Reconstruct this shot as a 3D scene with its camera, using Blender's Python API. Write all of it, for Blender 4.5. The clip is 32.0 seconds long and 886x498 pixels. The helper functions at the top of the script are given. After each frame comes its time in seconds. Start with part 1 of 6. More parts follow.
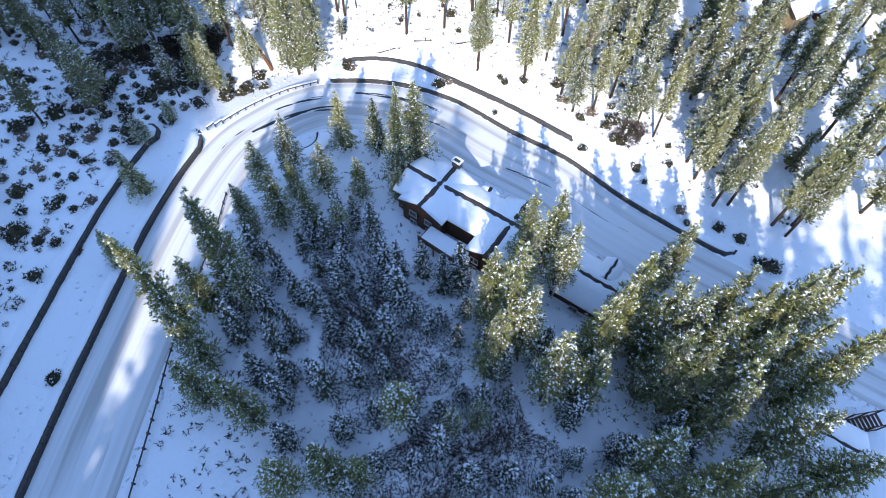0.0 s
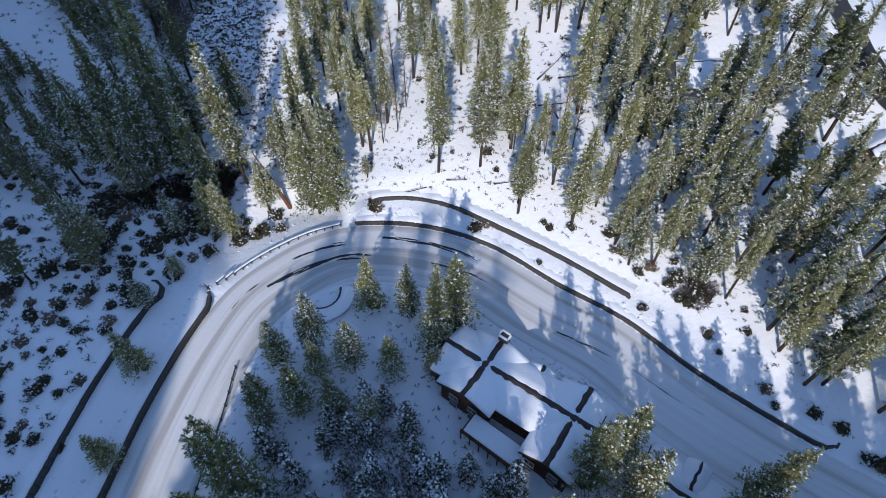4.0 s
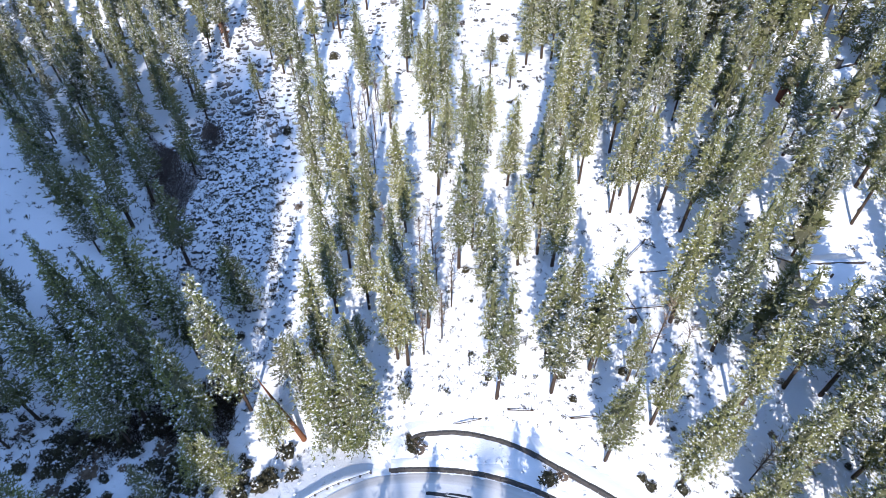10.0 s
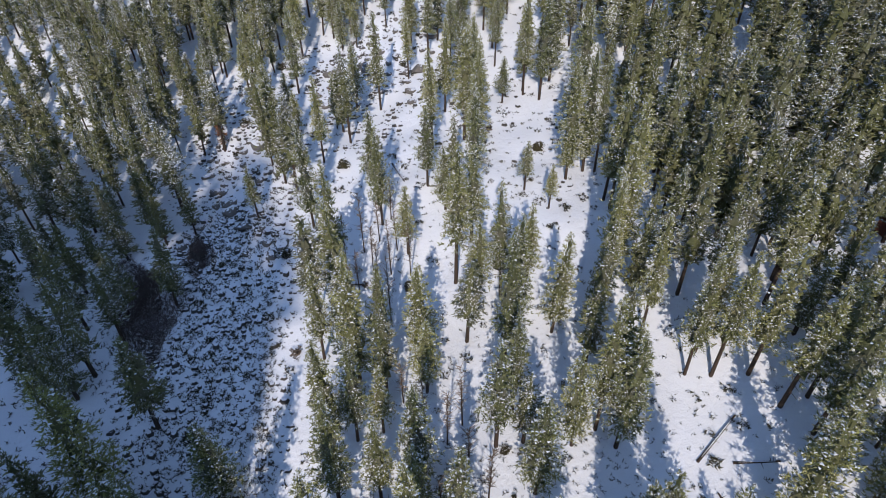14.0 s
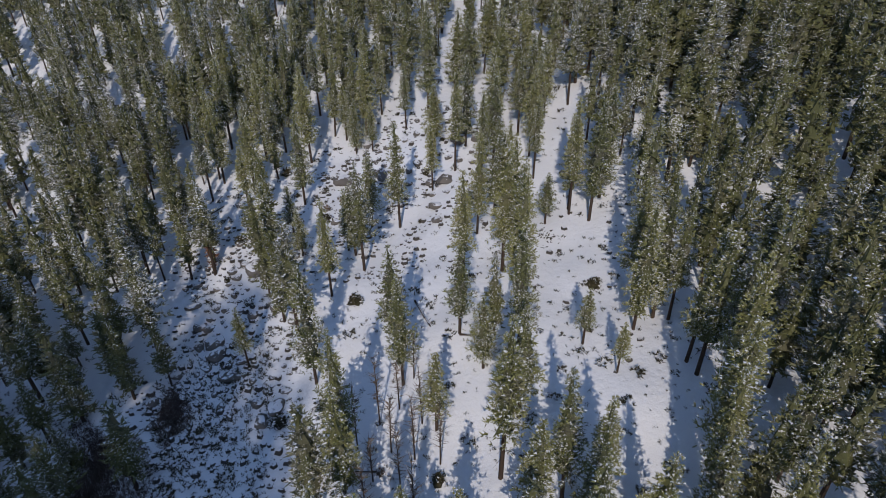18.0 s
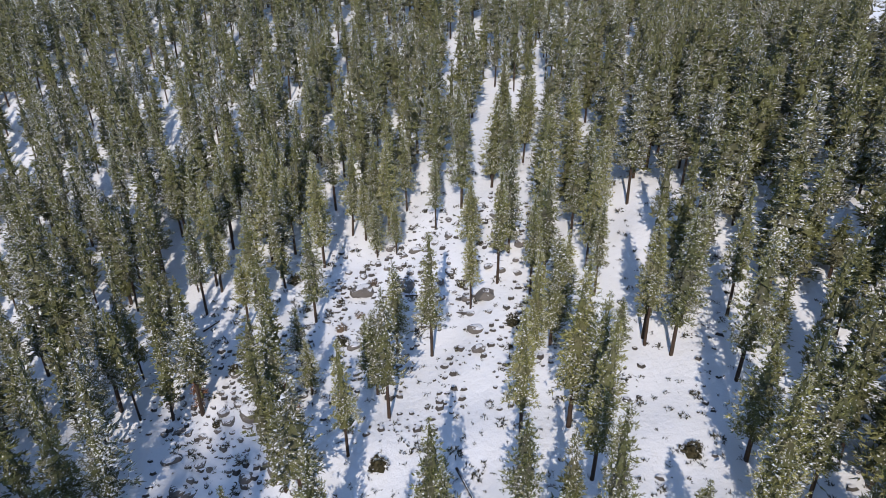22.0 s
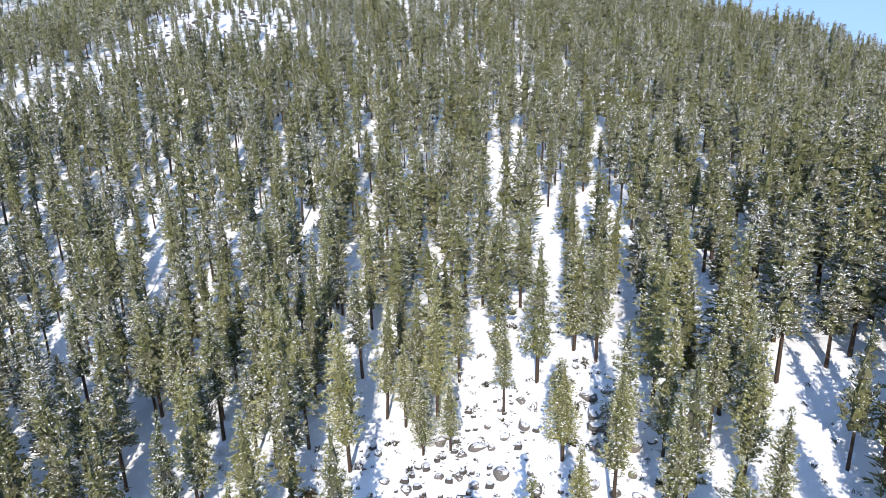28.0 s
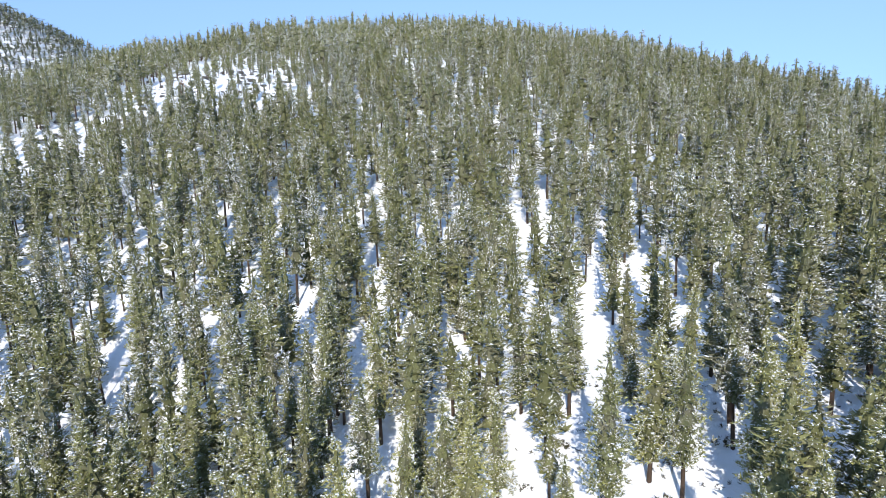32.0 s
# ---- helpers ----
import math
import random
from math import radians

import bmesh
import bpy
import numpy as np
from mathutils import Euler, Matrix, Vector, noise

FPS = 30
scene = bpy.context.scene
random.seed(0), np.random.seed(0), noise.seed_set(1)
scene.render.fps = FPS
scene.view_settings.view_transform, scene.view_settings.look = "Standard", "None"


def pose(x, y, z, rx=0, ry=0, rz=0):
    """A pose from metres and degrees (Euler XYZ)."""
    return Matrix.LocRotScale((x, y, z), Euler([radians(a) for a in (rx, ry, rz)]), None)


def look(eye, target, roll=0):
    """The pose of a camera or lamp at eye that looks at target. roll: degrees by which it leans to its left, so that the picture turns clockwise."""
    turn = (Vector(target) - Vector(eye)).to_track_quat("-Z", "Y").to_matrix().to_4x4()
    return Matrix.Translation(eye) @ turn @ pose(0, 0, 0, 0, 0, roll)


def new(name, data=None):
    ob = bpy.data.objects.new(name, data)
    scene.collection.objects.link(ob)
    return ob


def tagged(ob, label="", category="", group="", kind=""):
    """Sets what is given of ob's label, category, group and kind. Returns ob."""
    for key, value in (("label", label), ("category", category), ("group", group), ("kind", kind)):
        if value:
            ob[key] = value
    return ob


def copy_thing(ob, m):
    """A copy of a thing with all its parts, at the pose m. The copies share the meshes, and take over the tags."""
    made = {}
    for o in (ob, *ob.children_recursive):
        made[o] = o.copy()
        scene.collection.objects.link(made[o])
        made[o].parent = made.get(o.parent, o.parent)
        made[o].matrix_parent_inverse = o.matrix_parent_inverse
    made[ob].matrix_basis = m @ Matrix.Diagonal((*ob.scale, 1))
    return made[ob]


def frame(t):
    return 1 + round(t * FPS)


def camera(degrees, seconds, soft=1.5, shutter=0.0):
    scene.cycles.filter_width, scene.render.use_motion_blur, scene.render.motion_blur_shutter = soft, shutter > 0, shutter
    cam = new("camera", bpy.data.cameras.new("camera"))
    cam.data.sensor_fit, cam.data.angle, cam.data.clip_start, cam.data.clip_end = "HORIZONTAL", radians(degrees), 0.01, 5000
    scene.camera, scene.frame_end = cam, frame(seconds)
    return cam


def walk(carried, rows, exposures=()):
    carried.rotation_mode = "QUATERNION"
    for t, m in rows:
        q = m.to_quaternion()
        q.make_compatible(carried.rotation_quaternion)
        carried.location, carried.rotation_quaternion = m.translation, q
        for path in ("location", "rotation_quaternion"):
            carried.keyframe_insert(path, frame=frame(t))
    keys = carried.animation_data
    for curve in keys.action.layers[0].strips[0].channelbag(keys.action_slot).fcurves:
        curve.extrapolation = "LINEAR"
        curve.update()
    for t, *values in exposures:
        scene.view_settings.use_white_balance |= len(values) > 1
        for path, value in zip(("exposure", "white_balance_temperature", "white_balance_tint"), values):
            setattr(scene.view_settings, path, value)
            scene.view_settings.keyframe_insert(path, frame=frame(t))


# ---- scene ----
CAM = camera(76.2, 32.0, soft=0.42)
PATH = [
    (0, 0.00, 0.00, 80.00, 32.055, -0.418, -8.913),
    (1, -0.49, 5.83, 79.86, 33.683, -0.282, -8.849),
    (2, -1.02, 11.46, 79.72, 35.249, -0.151, -8.805),
    (3, -1.61, 16.90, 79.59, 36.754, -0.029, -8.781),
    (4, -2.25, 22.16, 79.46, 38.198, 0.082, -8.778),
    (5, -2.90, 27.32, 79.32, 39.595, 0.184, -8.796),
    (6, -3.54, 32.50, 79.15, 40.962, 0.280, -8.834),
    (7, -4.12, 37.82, 78.92, 42.317, 0.375, -8.890),
    (8, -4.62, 43.28, 78.63, 43.676, 0.466, -8.944),
    (9, -5.02, 48.81, 78.28, 45.054, 0.543, -8.968),
    (10, -5.31, 54.34, 77.88, 46.465, 0.598, -8.935),
    (11, -5.49, 59.86, 77.46, 47.919, 0.627, -8.844),
    (12, -5.59, 65.42, 77.06, 49.415, 0.640, -8.727),
    (13, -5.63, 71.09, 76.74, 50.953, 0.646, -8.616),
    (14, -5.65, 76.90, 76.52, 52.532, 0.650, -8.526),
    (15, -5.71, 82.80, 76.38, 54.146, 0.649, -8.427),
    (16, -5.85, 88.71, 76.30, 55.791, 0.636, -8.287),
    (17, -6.13, 94.58, 76.25, 57.459, 0.607, -8.084),
    (18, -6.53, 100.33, 76.21, 59.135, 0.570, -7.845),
    (19, -7.03, 105.86, 76.13, 60.801, 0.536, -7.604),
    (20, -7.59, 111.13, 76.02, 62.439, 0.516, -7.397),
    (21, -8.22, 116.16, 75.90, 64.045, 0.523, -7.242),
    (22, -8.95, 121.04, 75.84, 65.618, 0.565, -7.151),
    (23, -9.78, 125.85, 75.91, 67.158, 0.655, -7.135),
    (24, -10.70, 130.66, 76.12, 68.667, 0.781, -7.179),
    (25, -11.65, 135.51, 76.45, 70.151, 0.919, -7.250),
    (26, -12.60, 140.46, 76.86, 71.613, 1.042, -7.319),
    (27, -13.49, 145.48, 77.31, 73.061, 1.143, -7.372),
    (28, -14.27, 150.46, 77.72, 74.500, 1.234, -7.415),
    (29, -14.87, 155.26, 78.00, 75.937, 1.331, -7.455),
    (30, -15.27, 159.80, 78.09, 77.379, 1.445, -7.492),
    (31, -15.44, 164.05, 77.99, 78.825, 1.579, -7.527),
    (32, -15.40, 168.03, 77.70, 80.275, 1.731, -7.557),
]
walk(CAM, [(t, pose(x, y, z, rx, ry, rz)) for t, x, y, z, rx, ry, rz in PATH], exposures=[(0, 1.6, 5900, 16), (1, 1.28, 5900, 16), (2, 0.88, 5900, 16), (3, 0.59, 5900, 16), (6, 0.67, 5900, 17), (7, 1.07, 5900, 17), (8.5, 1.42, 5900, 17), (10, 1.42, 5900, 17), (12, 1.22, 6130, 18), (13, 0.86, 6180, 18), (14.5, 0.28, 6230, 18), (16.5, -0.11, 6330, 18), (19, -0.02, 6330, 18), (20, 0.16, 6330, 17), (21, 0.34, 6330, 17), (23, 0.6, 6430, 17), (25, 0.98, 6430, 16), (28, 1.19, 6330, 15), (30, 1.27, 6230, 14), (32, 1.31, 6180, 13)])

# ---- daylight ----
SUN_TO = Vector((0.24, 0.97, 0)).normalized()
SUN_HEIGHT = radians(31)
world = bpy.data.worlds.new("sky")
scene.world = world
world.use_nodes = True
wn = world.node_tree
sky = wn.nodes.new("ShaderNodeTexSky")
sky.sky_type, sky.sun_disc = "NISHITA", False
sky.sun_elevation = SUN_HEIGHT
sky.sun_rotation = math.atan2(-SUN_TO.x, -SUN_TO.y)
sky.altitude, sky.air_density, sky.dust_density, sky.ozone_density = 600, 1.35, 0.25, 2.2
wn.nodes["Background"].inputs["Strength"].default_value = 0.15
# the mountain sky is deep blue right down to the ridges
over = wn.nodes.new("ShaderNodeTexCoord")
lift = wn.nodes.new("ShaderNodeVectorMath")
lift.operation = "ADD"
lift.inputs[1].default_value = (0, 0, 0.5)
even = wn.nodes.new("ShaderNodeVectorMath")
even.operation = "NORMALIZE"
wn.links.new(over.outputs["Generated"], lift.inputs[0])
wn.links.new(lift.outputs[0], even.inputs[0])
wn.links.new(even.outputs[0], sky.inputs["Vector"])
wn.links.new(sky.outputs["Color"], wn.nodes["Background"].inputs["Color"])
sun_data = bpy.data.lights.new("sun", "SUN")
sun_data.energy, sun_data.angle, sun_data.color = 2.15, radians(0.55), (1.0, 0.93, 0.80)
sun = new("sun", sun_data)
sun.matrix_world = look((0, 0, 300), Vector((0, 0, 300)) + SUN_TO * math.cos(SUN_HEIGHT) - Vector((0, 0, math.sin(SUN_HEIGHT))))

# ---- materials ----


def material(name, rough=0.8, spec=0.3):
    m = bpy.data.materials.new(name)
    m.use_nodes = True
    b = m.node_tree.nodes["Principled BSDF"]
    b.inputs["Roughness"].default_value = rough
    b.inputs["Specular IOR Level"].default_value = spec
    return m, m.node_tree, b


def node(tree, kind, **inputs):
    n = tree.nodes.new(kind)
    for key, value in inputs.items():
        n.inputs[key.replace("_", " ")].default_value = value
    return n


def noise_node(tree, scale, detail=4.0, rough=0.6, coords="Object", stretch=None):
    c = tree.nodes.new("ShaderNodeTexCoord")
    n = node(tree, "ShaderNodeTexNoise", Scale=scale, Detail=detail, Roughness=rough)
    if stretch:
        mp = node(tree, "ShaderNodeMapping", Scale=stretch)
        tree.links.new(c.outputs[coords], mp.inputs["Vector"])
        tree.links.new(mp.outputs["Vector"], n.inputs["Vector"])
    else:
        tree.links.new(c.outputs[coords], n.inputs["Vector"])
    return n


def ramp(tree, source, stops):
    r = tree.nodes.new("ShaderNodeValToRGB")
    while len(r.color_ramp.elements) < len(stops):
        r.color_ramp.elements.new(0.5)
    for e, (at, col) in zip(r.color_ramp.elements, stops):
        e.position, e.color = at, (*col, 1)
    tree.links.new(source, r.inputs["Fac"])
    return r


def mix(tree, fac, a, b):
    m = tree.nodes.new("ShaderNodeMix")
    m.data_type = "RGBA"
    for value, socket in ((fac, m.inputs[0]), (a, m.inputs[6]), (b, m.inputs[7])):
        if hasattr(value, "is_linked"):
            tree.links.new(value, socket)
        else:
            socket.default_value = value if isinstance(value, float) else (*value, 1)
    return m.outputs[2]


def bump(tree, bsdf, source, strength, distance):
    b = node(tree, "ShaderNodeBump", Strength=strength, Distance=distance)
    tree.links.new(source, b.inputs["Height"])
    tree.links.new(b.outputs["Normal"], bsdf.inputs["Normal"])


def snow_material():
    m, t, b = material("snow", 0.75, 0.25)
    big, small, grit = noise_node(t, 0.08), noise_node(t, 1.1, 6), noise_node(t, 0.7, 9, 0.78)
    c = mix(t, big.outputs["Fac"], (0.80, 0.81, 0.83), (0.88, 0.88, 0.88))
    dirt = ramp(t, grit.outputs["Fac"], [(0.62, (0, 0, 0)), (0.71, (0.7, 0.7, 0.7))])
    c = mix(t, dirt.outputs["Color"], c, (0.30, 0.26, 0.21))
    t.links.new(c, b.inputs["Base Color"])
    bump(t, b, small.outputs["Fac"], 0.5, 0.4)
    return m


def plain_snow(name="settled_snow"):
    m, t, b = material(name, 0.75, 0.25)
    n, small = noise_node(t, 0.7), noise_node(t, 3.0, 5)
    t.links.new(mix(t, n.outputs["Fac"], (0.82, 0.83, 0.85), (0.88, 0.88, 0.88)), b.inputs["Base Color"])
    bump(t, b, small.outputs["Fac"], 0.4, 0.2)
    return m


def road_material():
    m, t, b = material("packed_snow_road", 0.6, 0.35)
    uv = "UV"
    fine, grey = noise_node(t, 1.2, 6), noise_node(t, 1.0, 5, 0.6, uv, (0.02, 0.9, 1))
    wear = noise_node(t, 1.0, 5, 0.65, uv, (0.035, 0.8, 1))
    c = mix(t, grey.outputs["Fac"], (0.58, 0.57, 0.55), (0.80, 0.80, 0.80))
    worn = ramp(t, wear.outputs["Fac"], [(0.62, (0, 0, 0)), (0.70, (0.8, 0.8, 0.8))])
    c = mix(t, worn.outputs["Color"], c, (0.50, 0.48, 0.45))
    ruts = noise_node(t, 1.0, 3, 0.5, uv, (0.012, 0.42, 1))
    tracks = ramp(t, ruts.outputs["Fac"], [(0.47, (0, 0, 0)), (0.60, (0.75, 0.75, 0.75))])
    c = mix(t, tracks.outputs["Color"], c, (0.38, 0.355, 0.32))
    t.links.new(c, b.inputs["Base Color"])
    bump(t, b, fine.outputs["Fac"], 0.4, 0.15)
    return m


def needles(name, dark, light, rough=0.65, snow=0.5, grain=6.5):
    """Needle clumps of uneven green, with snow caught among them in small patches, more on some trees than on others."""
    m, t, b = material(name, rough, 0.2)
    g = t.nodes.new("ShaderNodeNewGeometry")
    o = t.nodes.new("ShaderNodeObjectInfo")
    c = mix(t, g.outputs["Random Per Island"], dark, light)
    speck = ramp(t, noise_node(t, 3.4, 4, 0.75).outputs["Fac"], [(0.42, (0, 0, 0)), (0.58, (1, 1, 1))])
    c = mix(t, speck.outputs["Color"], mix(t, g.outputs["Random Per Island"], dark, tuple(0.45 * v for v in light)), c)
    hue = ramp(t, noise_node(t, 0.3, 2).outputs["Fac"], [(0.5, (0, 0, 0)), (0.62, (0.6, 0.6, 0.6))])
    grey = sum(light) / 3 * 0.8
    c = mix(t, hue.outputs["Color"], c, (1.12 * grey, 1.02 * grey, 0.9 * grey))
    half = t.nodes.new("ShaderNodeMath")
    half.operation = "MULTIPLY"
    half.inputs[1].default_value = 0.5
    t.links.new(o.outputs["Random"], half.inputs[0])
    c = mix(t, half.outputs[0], c, tuple(v * k for v, k in zip(light, (1.15, 1.05, 0.9))))
    if snow:
        fine, broad = noise_node(t, grain, 3, 0.6), noise_node(t, 0.11, 2)
        some = t.nodes.new("ShaderNodeMath")
        some.operation = "MULTIPLY_ADD"
        some.inputs[1].default_value = 0.35
        t.links.new(broad.outputs["Fac"], some.inputs[0])
        t.links.new(fine.outputs["Fac"], some.inputs[2])
        lie = ramp(t, some.outputs[0], [(0.85 - 0.12 * snow, (0, 0, 0)), (0.89 - 0.12 * snow, (0.95, 0.95, 0.95))])
        c = mix(t, lie.outputs["Color"], c, (0.80, 0.81, 0.82))
    t.links.new(c, b.inputs["Base Color"])
    return m


def rough_material(name, dark, light, scale=3.0, rough=0.85, stretch=None, relief=0.6, distance=0.05):
    m, t, b = material(name, rough, 0.25)
    n, big = noise_node(t, scale, 6, 0.65, "Object", stretch), noise_node(t, scale * 0.12, 3)
    c = mix(t, n.outputs["Fac"], dark, light)
    c = mix(t, big.outputs["Fac"], c, tuple(0.75 * v for v in dark))
    t.links.new(c, b.inputs["Base Color"])
    bump(t, b, n.outputs["Fac"], relief, distance)
    return m


SNOW = snow_material()
CLEAN_SNOW = plain_snow()
TREE_SNOW = plain_snow("snow_on_needles")
ROAD = road_material()
ASPHALT = rough_material("wet_asphalt", (0.030, 0.032, 0.036), (0.07, 0.07, 0.072), 2.0, 0.45)
NEEDLES = needles("pine_needles", (0.068, 0.086, 0.034), (0.4, 0.41, 0.16), snow=0.9, grain=4.2)
SNOWY = needles("snowy_pine_needles", (0.085, 0.106, 0.038), (0.375, 0.395, 0.13), snow=0.85, grain=4.2)
FAR_PINE = needles("distant_pine_needles", (0.045, 0.06, 0.028), (0.265, 0.275, 0.118), snow=0.5, grain=3.6)
FAR_FIR = needles("distant_frosted_needles", (0.05, 0.064, 0.04), (0.25, 0.262, 0.15), snow=0.85, grain=3.6)
# crown cores: needle green darkened to paint in the shade between the boughs
INNER_SHADE = needles("shaded_inner_needles", (0.036, 0.046, 0.021), (0.15, 0.158, 0.07), 0.8, snow=0.6, grain=4.2)
FIR = needles("fir_needles", (0.030, 0.046, 0.026), (0.085, 0.105, 0.055), snow=1.0)
SCRUB = needles("scrub_leaves", (0.030, 0.032, 0.018), (0.090, 0.080, 0.045), snow=0.35, grain=6.0)
TWIGS = needles("bare_twigs", (0.10, 0.075, 0.055), (0.26, 0.20, 0.15), snow=0.2, grain=6.0)
BARK = rough_material("dark_bark", (0.045, 0.032, 0.024), (0.15, 0.10, 0.07), 6.0, 0.9, (1, 1, 0.15))
RED_BARK = rough_material("orange_bark", (0.16, 0.065, 0.03), (0.34, 0.15, 0.07), 6.0, 0.9, (1, 1, 0.15))
STONE = rough_material("wall_stone", (0.045, 0.042, 0.04), (0.17, 0.155, 0.14), 2.5, 0.9)
TIMBER = rough_material("brown_siding", (0.07, 0.035, 0.02), (0.20, 0.10, 0.055), 5.0, 0.8, (0.2, 0.2, 4))
SHINGLE = rough_material("roof_shingle", (0.05, 0.04, 0.035), (0.13, 0.10, 0.085), 4.0, 0.85)
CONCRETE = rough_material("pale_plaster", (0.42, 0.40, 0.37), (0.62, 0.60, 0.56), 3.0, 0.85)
DARK_METAL = rough_material("weathered_steel", (0.06, 0.055, 0.05), (0.14, 0.12, 0.10), 4.0, 0.6)
GLASS, gt, gb = material("window_glass", 0.06, 0.5)
gb.inputs["Base Color"].default_value = (0.03, 0.035, 0.04, 1)

# ---- helpers of this scene ----


def from_arrays(name, verts, faces, mats, index=None, smooth=False):
    me = bpy.data.meshes.new(name)
    v = np.asarray(verts, np.float32)
    f = np.asarray(faces, np.int32)
    me.vertices.add(len(v))
    me.vertices.foreach_set("co", v.ravel())
    k = f.shape[1]
    me.loops.add(f.size)
    me.loops.foreach_set("vertex_index", f.ravel())
    me.polygons.add(len(f))
    me.polygons.foreach_set("loop_start", np.arange(0, f.size, k, dtype=np.int32))
    for m in mats:
        me.materials.append(m)
    if index is not None:
        me.polygons.foreach_set("material_index", np.asarray(index, np.int32))
    me.polygons.foreach_set("use_smooth", np.full(len(f), smooth, bool))
    me.update(calc_edges=True)
    return me


def part(name, bm, mat, parent, label=""):
    me = bpy.data.meshes.new(name)
    bm.to_mesh(me)
    bm.free()
    me.materials.append(mat)
    ob = new(name, me)
    ob.parent = parent
    return tagged(ob, label)


def piece(name, me, parent, label=""):
    ob = new(name, me)
    ob.parent = parent
    return tagged(ob, label)


def box(bm, x0, x1, y0, y1, z0, z1, bevel=0.0):
    made = bmesh.ops.create_cube(bm, size=1.0, matrix=Matrix.Translation(((x0 + x1) / 2, (y0 + y1) / 2, (z0 + z1) / 2))
                                 @ Matrix.Diagonal((x1 - x0, y1 - y0, z1 - z0, 1)))
    if bevel:
        edges = list({e for v in made["verts"] for e in v.link_edges})
        bmesh.ops.bevel(bm, geom=edges, offset=bevel, segments=1, affect="EDGES")
    return bm


def boxed(*sizes, bevel=0.0):
    return box(bmesh.new(), *sizes, bevel=bevel)


# ---- terrain ----
OUTER = [(83, 12), (72, 22), (61.5, 32.1), (51.8, 41), (40.9, 52.8), (33.1, 63.6), (24.3, 72), (15.2, 81.5), (4.7, 87.7), (-7.7, 90.3), (-16.1, 88.8),
         (-23.1, 85.1), (-29.6, 79.7), (-34.4, 71.8), (-39.2, 60.3), (-43.5, 46.1), (-48, 30.1), (-50.4, 20.2), (-55, 0), (-58, -14)]


def smooth_line(points, step=1.5):
    """A polyline through the points with rounded corners and even steps."""
    p = np.array(points, float)
    q = np.vstack([2 * p[0] - p[1], p, 2 * p[-1] - p[-2]])
    out = []
    for i in range(1, len(q) - 2):
        n = max(2, int(np.linalg.norm(q[i + 1] - q[i]) / step))
        for u in np.arange(n) / n:
            out.append(0.5 * (2 * q[i] + (q[i + 1] - q[i - 1]) * u + (2 * q[i - 1] - 5 * q[i] + 4 * q[i + 1] - q[i + 2]) * u**2
                              + (3 * q[i] - q[i - 1] - 3 * q[i + 1] + q[i + 2]) * u**3))
    out.append(q[-2])
    return np.array(out)


EDGE = smooth_line(OUTER, 3.0)


def beyond(x, y):
    """Signed distance to the road's outer edge: positive on the uphill side, negative on the road and inside the bend."""
    x, y = np.asarray(x, float), np.asarray(y, float)
    best, sign = np.full(x.shape, 1e9), np.ones(x.shape)
    for a, b in zip(EDGE[:-1], EDGE[1:]):
        w = b - a
        k = np.clip(((x - a[0]) * w[0] + (y - a[1]) * w[1]) / (w @ w), 0, 1)
        dx, dy = x - a[0] - k * w[0], y - a[1] - k * w[1]
        dist = np.hypot(dx, dy)
        near = dist < best
        best = np.where(near, dist, best)
        sign = np.where(near, np.sign(w[1] * dx - w[0] * dy) + 1e-9, sign)
    return best * np.sign(sign)


HILL_D = [-200, -5, 0, 14, 22, 50, 62, 75, 90, 105, 118, 160, 260, 500, 4000]
HILL_Z = [1.0, 1.5, 2, 7, 10.5, 19.5, 24.5, 27.5, 32.5, 39.5, 45, 60, 95, 150, 200]


FAR_Y = [-4000, 150, 210, 300, 400, 540, 620, 760, 1500, 4000]
FAR_Z = [20, 20, 38, 70, 111, 147, 150, 138, 60, 40]


def wave(x, y, size, seed):
    """Soft bumps of about that size, between -1 and 1."""
    r = np.random.RandomState(seed)
    out = 0
    for _ in range(5):
        a, f, ph = r.uniform(0, 2 * np.pi), r.uniform(0.6, 1.5) * 2 * np.pi / size, r.uniform(0, 6.3)
        out = out + np.sin((x * np.cos(a) + y * np.sin(a)) * f + ph)
    return out / 3.5


def ease(u):
    u = np.clip(u, 0, 1)
    return u * u * (3 - 2 * u)


